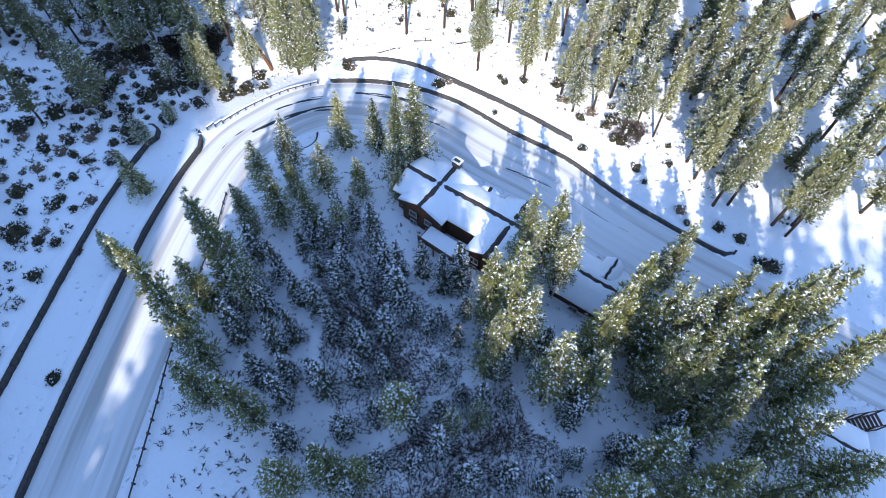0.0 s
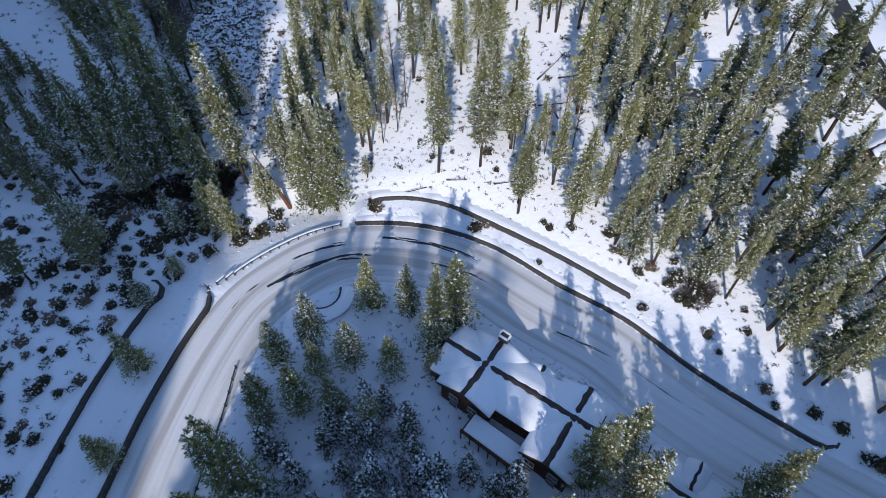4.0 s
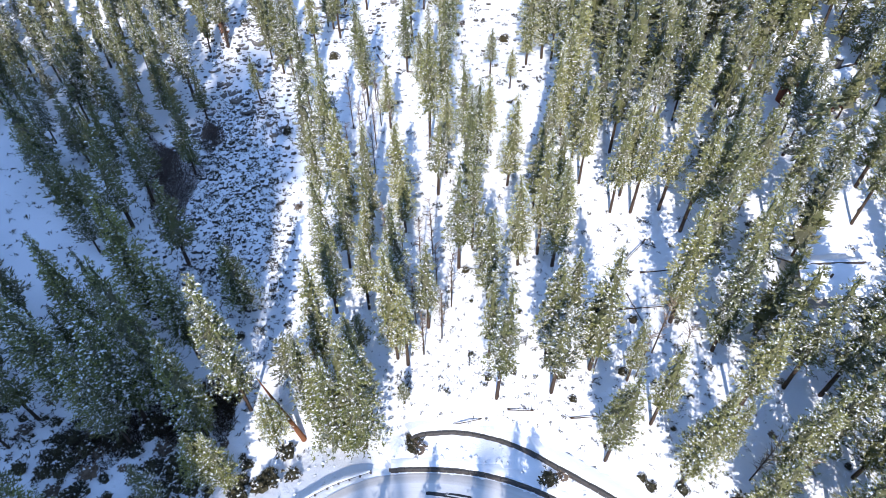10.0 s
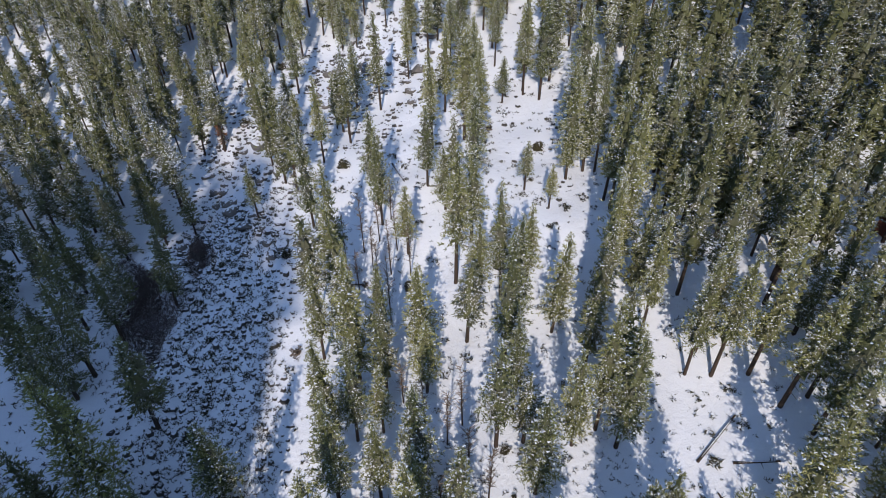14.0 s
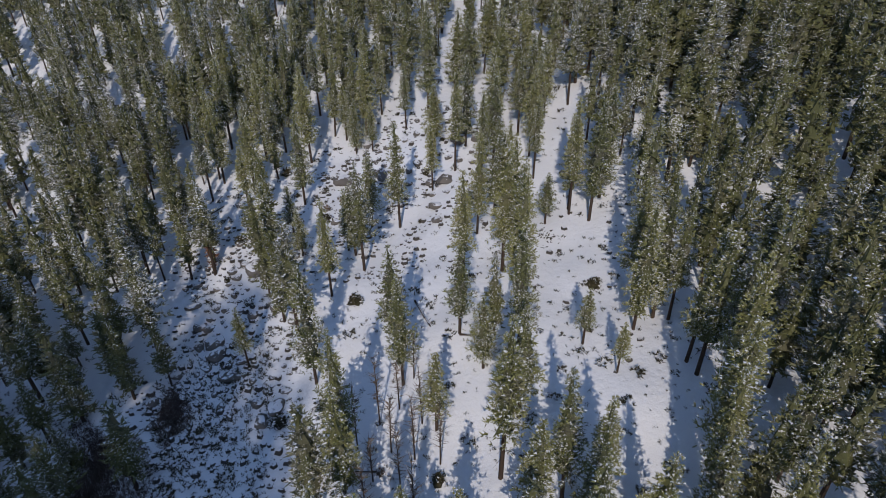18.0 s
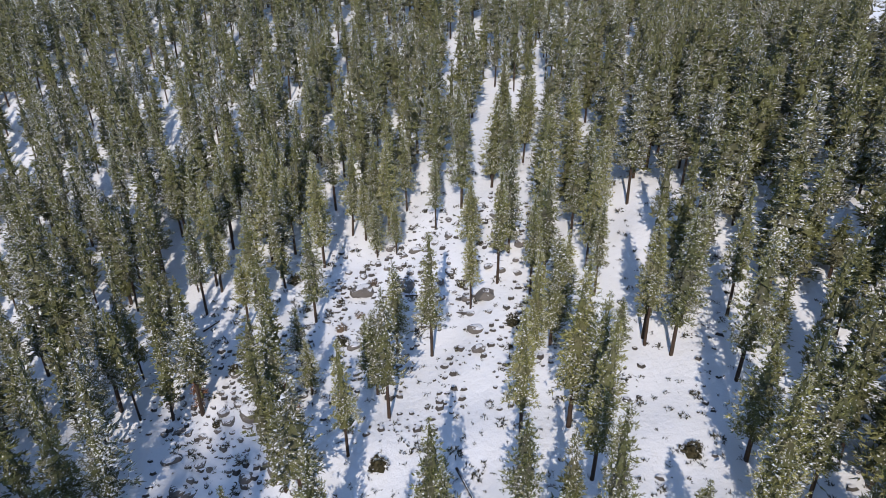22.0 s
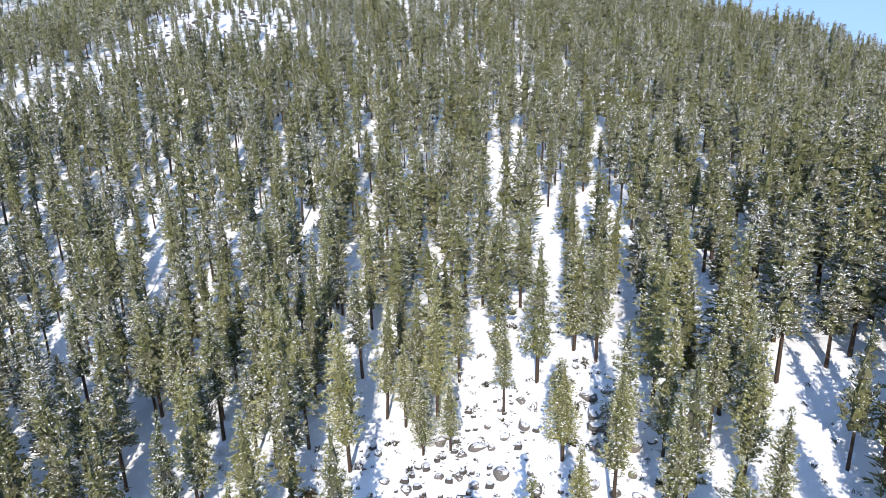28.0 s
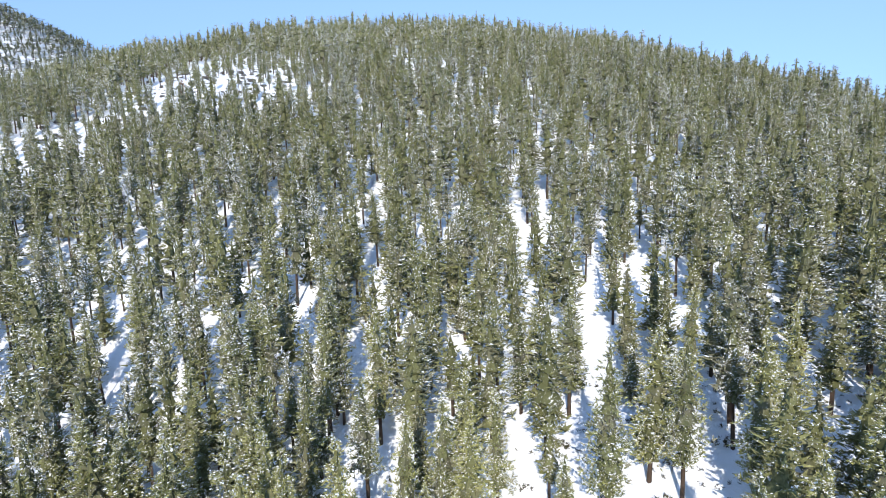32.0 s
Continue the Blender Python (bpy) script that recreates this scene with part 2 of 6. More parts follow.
def height(x, y):
    """The ground's height: a valley floor inside the bend, a hill beyond it, a second one on its west side with a ravine between."""
    x, y = np.asarray(x, float), np.asarray(y, float)
    s = beyond(x, y)
    d = (x - 53.5) * 0.634 + (y - 40.5) * 0.773
    e = (x + 41) * -0.96 + (y - 52) * 0.28
    east, west = np.interp(d, HILL_D, HILL_Z), np.where(e > 0, 2 + 0.16 * e, 1.5 + 0.2 * e)
    k = 4.0
    big = np.maximum(east, west) + k * np.exp(-np.abs(east - west) / k) * 0.35
    far = np.interp(y + 0.2 * x, FAR_Y, FAR_Z) - 0.0007 * (x + 30) ** 2
    far = np.maximum(far, -40)
    t = np.clip((y - 190) / 110, 0, 1)
    t = t * t * (3 - 2 * t)
    big = big * (1 - t) + far * t
    big = big + np.clip(s / 60, 0, 1) * (1.6 * wave(x, y, 45, 3) + 0.5 * wave(x, y, 13, 4))
    # a distant mountain beyond the ridge
    big = big + 505 * np.exp(-(((x + 1060) / 800) ** 2 + ((y - 1500) / 420) ** 2))
    # terraces behind the retaining walls, a bank where there is none
    r = ease((15 - np.hypot(x + 21, y - 89)) / 6)
    west = ease((-22 - x) / 10)
    first, second, rise, at = 0.9 - 0.05 * west, 1.2 - 0.4 * west, 0.2 - 0.1 * west, 6.7 + 3.4 * west
    bank = 1.5 + np.where(s > 1.5, first, 0) * (1 - 0.8 * r) + rise * s + np.where(s > at, second * (1 - r) + 0.55 * (s - at), 0)
    out = np.minimum(big, np.where(s < 30, bank, 1e9))
    dip = np.where(s > 0, np.minimum(out, 1.5 - 0.25 * np.minimum(s, 9) + 0.3 * np.clip(s - 9, 0, 30)), out)
    out = out * (1 - r) + dip * r
    inside = 1.5 + np.clip((-s - 14) / 10, 0, 1) * (0.5 * wave(x, y, 22, 5) + 0.25 * wave(x, y, 6, 6))
    # a steep unseen wooded ridge added south for its shade, higher in the west
    shade_crest = 63 - 8 * ease((-60 - x) / 8) + 26 * ease((x + 63) / 6) * ease((-16 - x) / 16) + (62 * ease((-77 - x) / 5) + 48 * ease((-80 - x) / 5)) * ease((y + 150) / 40) - 30 * ease((x - 45) / 60)
    south = shade_crest * ease((-12 - y) / 80) * ease((y + 700) / 400)
    return np.where(s > 0.3, out, inside) + south


def grade(inner, outer, fine, growth=1.16):
    """Grid lines, close together over the inner stretch and ever wider towards the outer ends."""
    lines = list(np.arange(inner[0], inner[1] + fine, fine))
    for end, sign in ((outer[0], -1), (outer[1], 1)):
        at, step = (lines[0] if sign < 0 else lines[-1]), fine
        extra = []
        while (end - at) * sign > 0:
            step *= growth
            at += sign * step
            extra.append(at)
        lines = (extra[::-1] + lines) if sign < 0 else lines + extra
    return np.array(lines)


gx, gy = grade((-100, 110), (-3500, 3500), 1.3), grade((0, 235), (-1500, 3500), 1.3)
GX, GY = np.meshgrid(gx, gy)
GZ = height(GX, GY)
GZ = GZ + np.where((GY > -50) & (GY < 260), 0.12 * wave(GX, GY, 3.2, 8), 0) * np.clip(beyond(GX, GY) / 3, 0, 1)
nx, ny = len(gx), len(gy)
ids = np.arange(nx * ny).reshape(ny, nx)
quads = np.stack([ids[:-1, :-1], ids[:-1, 1:], ids[1:, 1:], ids[1:, :-1]], -1).reshape(-1, 4)
ground = new("ground", from_arrays("ground", np.stack([GX, GY, GZ], -1).reshape(-1, 3), quads, [SNOW], smooth=True))
tagged(ground, "snow-covered valley floor and hillsides with bare specks", "ground", kind="structure")

# road
line = smooth_line(OUTER, 1.5)
along = np.gradient(line, axis=0)
along /= np.linalg.norm(along, axis=1)[:, None]
inward = np.stack([along[:, 1], -along[:, 0]], 1) * -1
run = np.r_[0, np.cumsum(np.linalg.norm(np.diff(line, axis=0), axis=1))]


def road_width(k):
    return np.interp(run[k], [0, 60, 120, 140, 160, 300], [11.5, 12.0, 12.5, 11.0, 11.0, 13.0])


CROSS = 9
rv, ruv = [], []
for k in range(len(line)):
    for j in range(CROSS):
        across = road_width(k) * j / (CROSS - 1)
        p = line[k] + inward[k] * across
        rv.append((p[0], p[1], 1.56 + 0.10 * math.sin(math.pi * j / (CROSS - 1))))
        ruv.append((run[k], across))
ids = np.arange(len(rv)).reshape(-1, CROSS)
rq = np.stack([ids[:-1, :-1], ids[1:, :-1], ids[1:, 1:], ids[:-1, 1:]], -1).reshape(-1, 4)
road_mesh = from_arrays("road", rv, rq, [ROAD], smooth=True)
layer = road_mesh.uv_layers.new(name="UVMap")
layer.uv.foreach_set("vector", np.array(ruv, np.float32)[rq.ravel()].ravel())
road = tagged(new("road", road_mesh), "plowed mountain road under packed grey snow", "road", kind="structure")

# ---- trees ----


def tufts(rng, centres, out, size, blades=4, spread=0.75, flat=0.0, wide=0.27):
    """Sprays of short boughs at the centres, pointing roughly outwards: each a blade that tapers to its tip."""
    n = len(centres)
    if n == 0:
        return np.zeros((0, 3)), np.zeros((0, 3), int)
    ways = np.asarray(out)[:, None, :] + rng.normal(0, spread, (n, blades, 3))
    ways[..., 2] = ways[..., 2] * (1 - flat) + 0.25
    ways /= np.linalg.norm(ways, axis=-1, keepdims=True) + 1e-6
    side = np.cross(ways, rng.normal(0, 1, (n, blades, 3)))
    side /= np.linalg.norm(side, axis=-1, keepdims=True) + 1e-6
    length = (np.asarray(size)[:, None] * rng.uniform(0.7, 1.25, (n, blades)))[..., None]
    foot = centres[:, None] + ways * length * 0.12
    v = np.stack([foot - side * length * wide, foot + side * length * wide, centres[:, None] + ways * length], 2).reshape(-1, 3)
    return v, np.arange(len(v)).reshape(-1, 3)


def flecks(rng, centres, size):
    """Small lumps of settled snow: flat three-sided pyramids, no two alike."""
    n = len(centres)
    if n == 0:
        return np.zeros((0, 3)), np.zeros((0, 3), int)
    a = rng.uniform(0, 6.28, (n, 1)) + np.array([0, 2.1, 4.2]) + rng.normal(0, 0.3, (n, 3))
    reach = np.asarray(size)[:, None] * rng.uniform(0.45, 1.0, (n, 3))
    rim = np.stack([reach * np.cos(a), reach * np.sin(a), rng.uniform(-0.25, 0.05, (n, 3)) * np.asarray(size)[:, None]], 2)
    peak = np.stack([rng.normal(0, 0.1, n), rng.normal(0, 0.1, n), np.full(n, 0.2)], 1) * np.asarray(size)[:, None]
    v = (np.concatenate([rim, peak[:, None]], 1) + np.asarray(centres)[:, None]).reshape(-1, 3)
    k = 4 * np.arange(n)[:, None]
    f = np.stack([k + (0, 1, 3), k + (1, 2, 3), k + (2, 0, 3)], 1).reshape(-1, 3)
    return v, f


def girth(f, shape):
    """How wide a crown is at the share f of its height: a full column that rounds in to its tip, or a broad cone."""
    return (1 - f) ** 0.72 * 0.97 + 0.03 if shape == "cone" else min(1, 0.62 + 2.2 * f) * (1 - f**1.7) ** 0.9 + 0.03


def crown_places(rng, h, clear, radius, whorl, branches, per, shape):
    """Where the needle clumps of one crown sit, and which way each points."""
    at, out = [], []
    z = clear * h
    lop = rng.uniform(0, 6.28)
    while z < h - 0.2:
        f = (z - clear * h) / (h - clear * h)
        r = radius * girth(f, shape)
        for _ in range(max(2, int(rng.poisson(branches * (0.35 + 0.65 * r / radius))))):
            a = rng.uniform(0, 2 * math.pi)
            length = r * rng.uniform(0.6, 1.12) * (1 + 0.14 * math.cos(a - lop))
            droop = rng.uniform(-0.28, 0.16) if shape != "cone" else rng.uniform(-0.38, 0.0)
            for k in range(per):
                u = ((k + rng.uniform(0.3, 1.0)) / per) ** 0.6
                at.append((length * u * math.cos(a), length * u * math.sin(a), z + droop * length * u + rng.uniform(-0.18, 0.18)))
                out.append((math.cos(a), math.sin(a), 0.4))
        z += whorl * rng.uniform(0.75, 1.25)
    at.append((0, 0, h - 0.5))
    out.append((0, 0, 1.5))
    return np.array(at), np.array(out)


def trunk_arrays(h, r, sides=6, lean=(0, 0), rng=None, stubs=0, plain=False):
    """A tapered trunk, with a few dead limbs below the crown."""
    v, f = [], []
    levels = ((-0.6, 1.1), (0.95 * h, 0.2)) if plain else ((-0.6, 1.25), (0.4, 1.0), (0.35 * h, 0.78), (0.7 * h, 0.45), (0.97 * h, 0.08))
    for z, k in levels:
        for i in range(sides):
            a = 2 * math.pi * i / sides
            v.append((r * k * math.cos(a) + lean[0] * max(z, 0) / h, r * k * math.sin(a) + lean[1] * max(z, 0) / h, z))
    for j in range(len(levels) - 1):
        for i in range(sides):
            p, q = j * sides + i, j * sides + (i + 1) % sides
            f += [(p, q, q + sides), (p, q + sides, p + sides)]
    for _ in range(stubs):
        z, a, ln = rng.uniform(0.15, 0.75) * h, rng.uniform(0, 6.28), rng.uniform(0.5, 1.7)
        n = len(v)
        c, s = math.cos(a), math.sin(a)
        v += [(-0.04 * s, 0.04 * c, z), (0.04 * s, -0.04 * c, z), (0, 0, z - 0.08), (ln * c, ln * s, z - 0.1 * ln)]
        f += [(n, n + 1, n + 3), (n + 1, n + 2, n + 3), (n + 2, n, n + 3)]
    return np.array(v), np.array(f)


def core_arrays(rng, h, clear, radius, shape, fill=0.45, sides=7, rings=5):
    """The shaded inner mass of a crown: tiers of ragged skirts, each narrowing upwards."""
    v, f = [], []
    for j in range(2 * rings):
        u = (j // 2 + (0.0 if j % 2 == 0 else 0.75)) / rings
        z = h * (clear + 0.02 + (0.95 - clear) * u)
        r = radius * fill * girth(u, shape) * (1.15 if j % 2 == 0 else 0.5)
        for i in range(sides):
            a = 2 * math.pi * (i + 0.5 * (j // 2 % 2)) / sides + rng.normal(0, 0.12)
            k = rng.uniform(0.55, 1.35) if j % 2 == 0 else rng.uniform(0.8, 1.2)
            v.append((r * k * math.cos(a), r * k * math.sin(a), z + (rng.uniform(-0.035, 0.01) if j % 2 == 0 else 0) * h))
    v.append((0, 0, h * (clear + 0.05)))
    v.append((0, 0, h * 0.985))
    for j in range(2 * rings - 1):
        for i in range(sides):
            p, q = j * sides + i, j * sides + (i + 1) % sides
            f += [(p, q, q + sides), (p, q + sides, p + sides)]
    n = 2 * rings * sides
    for i in range(sides):
        f += [((i + 1) % sides, i, n), (n - sides + i, n - sides + (i + 1) % sides, n + 1)]
    return np.array(v), np.array(f)


def snow_places(rng, at, share, radius):
    """Picks the outer boughs that carry snow, a little above and outside them."""
    reach = np.hypot(at[:, 0], at[:, 1])
    pick = rng.uniform(0, 1, len(at)) < share * np.clip(0.35 + 1.3 * reach / (reach.max() + 0.01), 0.3, 1.4)
    away = at[pick] * (1, 1, 0)
    away /= np.linalg.norm(away, axis=1)[:, None] + 1e-6
    return pick, at[pick] + away * 0.22 + np.array((0, 0, 0.24))


def tree_model(name, seed, h, clear, radius, shape, snow, needle, bark, whorl=0.62, branches=5.0, per=3, size=0.62, clump=0.42):
    """One conifer with its trunk, crown and the snow on its boughs as parts."""
    rng = np.random.RandomState(seed)
    top = new(name)
    tv, tf = trunk_arrays(h, 0.0125 * h, 7, rng=rng, stubs=22)
    piece("trunk", from_arrays("trunk", tv, tf, [bark], smooth=True), top)
    at, out = crown_places(rng, h, clear, radius, whorl, branches, per, shape)
    cv, cf = tufts(rng, at, out, size * rng.uniform(0.7, 1.3, len(at)) * (1.1 - 0.45 * (at[:, 2] / h) ** 3), 5, 0.6, wide=0.135)
    # the core takes the darkened green, so shade inside the crown is coloured in
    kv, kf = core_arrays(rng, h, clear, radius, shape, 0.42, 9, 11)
    crown = piece("crown", from_arrays("crown", np.vstack([cv, kv]), np.vstack([cf, kf + len(cv)]), [needle, INNER_SHADE], np.r_[np.zeros(len(cf)), np.ones(len(kf))]), top)
    pick, high = snow_places(rng, at, 0.8 * snow, radius)
    sv, sf = flecks(rng, high, 0.85 * clump * rng.uniform(0.5, 1.3, len(high)))
    piece("snow_clumps", from_arrays("snow_clumps", sv, sf, [TREE_SNOW]), crown, "white clumps of snow on the boughs")
    return top


def far_trees(name, label, spots, seed, size, whorl, branches, per, blades, snow, variants=9, clump=0.6, sides=5, core=0.48, tiers=6):
    """Many trees joined into one mesh, of a few shapes turned and scaled. Spots: x, y, height, radius."""
    rng = np.random.RandomState(seed)
    kinds = []
    for k in range(variants):
        h, clear = 18.0, (0.14, 0.28, 0.2, 0.16, 0.34, 0.26, 0.12, 0.3, 0.22)[k % 9]
        shape = "cone" if k % 3 == 0 else "column"
        tv, tf = trunk_arrays(h, 0.0125 * h, 4, plain=blades < 4)
        at, out = crown_places(rng, h, clear, 2.0, whorl, branches, per, shape)
        cv, cf = tufts(rng, at, out, size * rng.uniform(0.8, 1.3, len(at)) * (1.12 - 0.5 * (at[:, 2] / h) ** 3), blades, 0.6, wide=0.17)
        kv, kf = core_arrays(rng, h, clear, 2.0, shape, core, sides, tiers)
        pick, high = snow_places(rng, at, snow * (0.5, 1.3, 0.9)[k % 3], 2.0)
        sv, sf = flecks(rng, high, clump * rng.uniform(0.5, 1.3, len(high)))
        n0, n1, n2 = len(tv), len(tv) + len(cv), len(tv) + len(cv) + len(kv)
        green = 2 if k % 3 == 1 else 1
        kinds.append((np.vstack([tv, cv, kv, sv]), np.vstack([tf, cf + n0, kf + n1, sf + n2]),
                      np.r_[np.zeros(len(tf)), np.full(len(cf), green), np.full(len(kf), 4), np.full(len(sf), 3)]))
    V, F, I, n = [], [], [], 0
    ground_z = height(spots[:, 0], spots[:, 1])
    for (x, y, h, r), z in zip(spots, ground_z):
        v, f, m = kinds[rng.randint(variants)]
        a = rng.uniform(0, 2 * math.pi)
        c, s = math.cos(a) * r / 2.0, math.sin(a) * r / 2.0
        lx, ly = rng.normal(0, 0.018, 2)
        w = np.stack([v[:, 0] * c - v[:, 1] * s + x + lx * v[:, 2], v[:, 0] * s + v[:, 1] * c + y + ly * v[:, 2], v[:, 2] * h / 18 + z - 0.1], 1)
        V.append(w), F.append(f + n), I.append(m)
        n += len(v)
    me = from_arrays(name, np.vstack(V), np.vstack(F), [BARK, FAR_PINE, FAR_FIR, TREE_SNOW, INNER_SHADE], np.concatenate(I))
    return tagged(new(name, me), label, "trees", kind="stuff")


def scatter(rng, x0, x1, y0, y1, spacing, keep):
    """Spots at least that far apart, where keep(x, y) lets a tree stand."""
    n = int((x1 - x0) * (y1 - y0) / spacing**2 * 3)
    xs, ys = rng.uniform(x0, x1, n), rng.uniform(y0, y1, n)
    odds = rng.uniform(0, 1, n)
    ok = odds < keep(xs, ys)
    cells, out = {}, []
    for x, y in zip(xs[ok], ys[ok]):
        i, j = int(x // spacing), int(y // spacing)
        if all((x - a) ** 2 + (y - b) ** 2 > spacing**2 for di in (-1, 0, 1) for dj in (-1, 0, 1) for a, b in cells.get((i + di, j + dj), ())):
            cells.setdefault((i, j), []).append((x, y))
            out.append((x, y))
    return np.array(out)


# ---- retaining walls ----


def wall_along(name, label, line, thick, top, foot, piece_len=1.1):
    """A low dry-stone wall along a line: courses of single stones, with snow on its coping."""
    rng = np.random.RandomState(len(line))
    root = tagged(new(name), label, "wall", "retaining walls")
    seg = np.r_[0, np.cumsum(np.linalg.norm(np.diff(line, axis=0), axis=1))]
    total = seg[-1]
    base = height(line[:, 0], line[:, 1])

    def at(s):
        return np.array([np.interp(s, seg, line[:, 0]), np.interp(s, seg, line[:, 1])])

    stones = [bmesh.new() for _ in range(4)]
    shapes = []
    for k, bm in enumerate(stones):
        box(bm, -0.5, 0.5, -0.5, 0.5, -0.5, 0.5, 0.12)
        for v in bm.verts:
            v.co += Vector(rng.uniform(-0.035, 0.035, 3))
        me = bpy.data.meshes.new("stone")
        bm.to_mesh(me)
        bm.free()
        me.materials.append(STONE)
        shapes.append(me)
    n = int(total / piece_len)
    step = total / n
    courses = 2
    for i in range(n):
        for c in range(courses):
            s = (i + 0.5 + 0.25 * (c % 2)) * step
            if s > total:
                continue
            p, q = at(s - 0.2), at(s + 0.2)
            a = math.atan2(*(q - p)[::-1])
            h = (top - foot) / courses
            ob = piece("stone", shapes[rng.randint(4)], root)
            ob.matrix_basis = (Matrix.Translation((*at(s), foot + (c + 0.5) * h)) @ Matrix.Rotation(a, 4, "Z")
                               @ Matrix.Diagonal((step * 0.98, thick * rng.uniform(0.97, 1.06), h * 1.02, 1)))
    # the snow cap, set back from the wall's road face
    along = np.gradient(line, axis=0)
    along /= np.linalg.norm(along, axis=1)[:, None]
    side = np.stack([-along[:, 1], along[:, 0]], 1)
    v = []
    for p, s in zip(line, side):
        w = 0.1 + 0.03 * np.sin(p[0] * 1.7) + 0.02 * np.sin(p[1] * 2.9)
        for off, z in ((0.05 + w, 0.0), (0.07 + w, 0.1), (0.2, 0.17), (1.3, 0.14), (2.4, -0.1)):
            v.append((p[0] + CAP * s[0] * off, p[1] + CAP * s[1] * off, top + z - 0.05))
    ids = np.arange(len(v)).reshape(-1, 5)
    f = np.stack([ids[:-1, :-1], ids[1:, :-1], ids[1:, 1:], ids[:-1, 1:]], -1).reshape(-1, 4)
    piece("snow_cap", from_arrays("snow_cap", v, f, [CLEAN_SNOW], smooth=True), root, "rounded ridge of snow")
    return root


def stretch_of(start, end, off):
    """The part of the road's outer edge between two places, moved outwards."""
    i = int(np.argmin(np.linalg.norm(line - np.array(start), axis=1)))
    j = int(np.argmin(np.linalg.norm(line - np.array(end), axis=1)))
    return line[i:j + 1] - inward[i:j + 1] * off


CAP = -1.0
wall_along("retaining_wall", "low dark stone wall along the road with a snow cap", np.vstack([[(56.4, 42.8), (56.1, 41.3), (54.8, 40.2), (53.3, 40.3)], stretch_of((52, 40.5), (-8, 90.3), 0.35)]), 0.42, 2.42, 1.3)
wall_along("retaining_wall", "low dark stone wall beside the road's straight leg", np.vstack([[(-35.2, 80.9), (-33.8, 80.9), (-32.6, 80.0), (-32.3, 78.3)], stretch_of((-32.3, 76.0), (-57, -10), 0.35)]), 0.65, 2.6, 1.3)
wall_along("retaining_wall", "upper stone terrace wall above a snowy bench", smooth_line([(35.0, 66.9), (28.4, 74.0), (22.9, 79.4), (15.7, 85.8), (9.6, 90.7), (3.2, 93.6), (-2.5, 94.4), (-4.2, 94.0)], 1.2), 0.45, 4.1, 2.9)
wall_along("retaining_wall", "upper stone terrace wall among scrub", np.vstack([[(-41.6, 81.6), (-40.5, 81.4), (-39.5, 80.3), (-39.6, 78.6)], stretch_of((-33.4, 73.8), (-57, -10), 8.4)]), 0.65, 4.1, 2.3)

# ---- houses ----


def gable(bm, p, q, half, ridge, eave, over=0.0):
    """A solid gable roof: ridge from p to q, both slopes down to the eaves."""
    p, q = Vector((*p, 0)), Vector((*q, 0))
    d = (q - p).normalized()
    p, q = p - d * over, q + d * over
    s = Vector((-d.y, d.x, 0))
    thick = 0.22
    ends = []
    for e in (p, q):
        ends.append([bm.verts.new(e + s * k * half + Vector((0, 0, z))) for k, z in ((1, eave), (0, ridge), (-1, eave), (-1, eave - thick), (0, ridge - thick), (1, eave - thick))])
    a, b = ends
    for i in range(6):
        j = (i + 1) % 6
        bm.faces.new((a[i], a[j], b[j], b[i]))
    bm.faces.new((a[0], a[5], a[4], a[1]))
    bm.faces.new((a[1], a[4], a[3], a[2]))
    bm.faces.new((b[1], b[4], b[5], b[0]))
    bm.faces.new((b[2], b[3], b[4], b[1]))
    bmesh.ops.recalc_face_normals(bm, faces=bm.faces)
    return bm


def walls_under(bm, p, q, half, ridge, eave, foot, inset=0.45):
    """The walls below a gable roof, up into the gables."""
    p, q = Vector((*p, 0)), Vector((*q, 0))
    d = (q - p).normalized()
    s = Vector((-d.y, d.x, 0)) * (half - inset)
    rise = eave + (ridge - eave) * inset / half - 0.2
    a = [bm.verts.new(p + d * inset + o + Vector((0, 0, z))) for o, z in ((s, foot), (s, rise), (s * 0, ridge - 0.25), (-s, rise), (-s, foot))]
    b = [bm.verts.new(q - d * inset + o + Vector((0, 0, z))) for o, z in ((s, foot), (s, rise), (s * 0, ridge - 0.25), (-s, rise), (-s, foot))]
    for i in range(5):
        j = (i + 1) % 5
        bm.faces.new((a[i], a[j], b[j], b[i]))
    bm.faces.new(a[::-1])
    bm.faces.new(b)
    bmesh.ops.recalc_face_normals(bm, faces=bm.faces)
    return bm


def window_part(root, place, facing, w, h):
    """A framed window on a wall, with its sill and pane."""
    m = Matrix.Translation(place) @ Matrix.Rotation(facing, 4, "Z")
    bm = bmesh.new()
    for x0, x1, z0, z1 in ((-w / 2, w / 2, h / 2 - 0.1, h / 2), (-w / 2, w / 2, -h / 2, -h / 2 + 0.1), (-w / 2, -w / 2 + 0.1, -h / 2, h / 2), (w / 2 - 0.1, w / 2, -h / 2, h / 2), (-0.04, 0.04, -h / 2, h / 2)):
        box(bm, x0, x1, -0.06, 0.06, z0, z1)
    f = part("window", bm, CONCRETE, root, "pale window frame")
    f.matrix_basis = m
    part("pane", boxed(-w / 2 + 0.05, w / 2 - 0.05, -0.02, 0.02, -h / 2 + 0.05, h / 2 - 0.05), GLASS, f)
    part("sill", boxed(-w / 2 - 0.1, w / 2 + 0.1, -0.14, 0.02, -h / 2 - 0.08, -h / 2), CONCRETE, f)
    return f


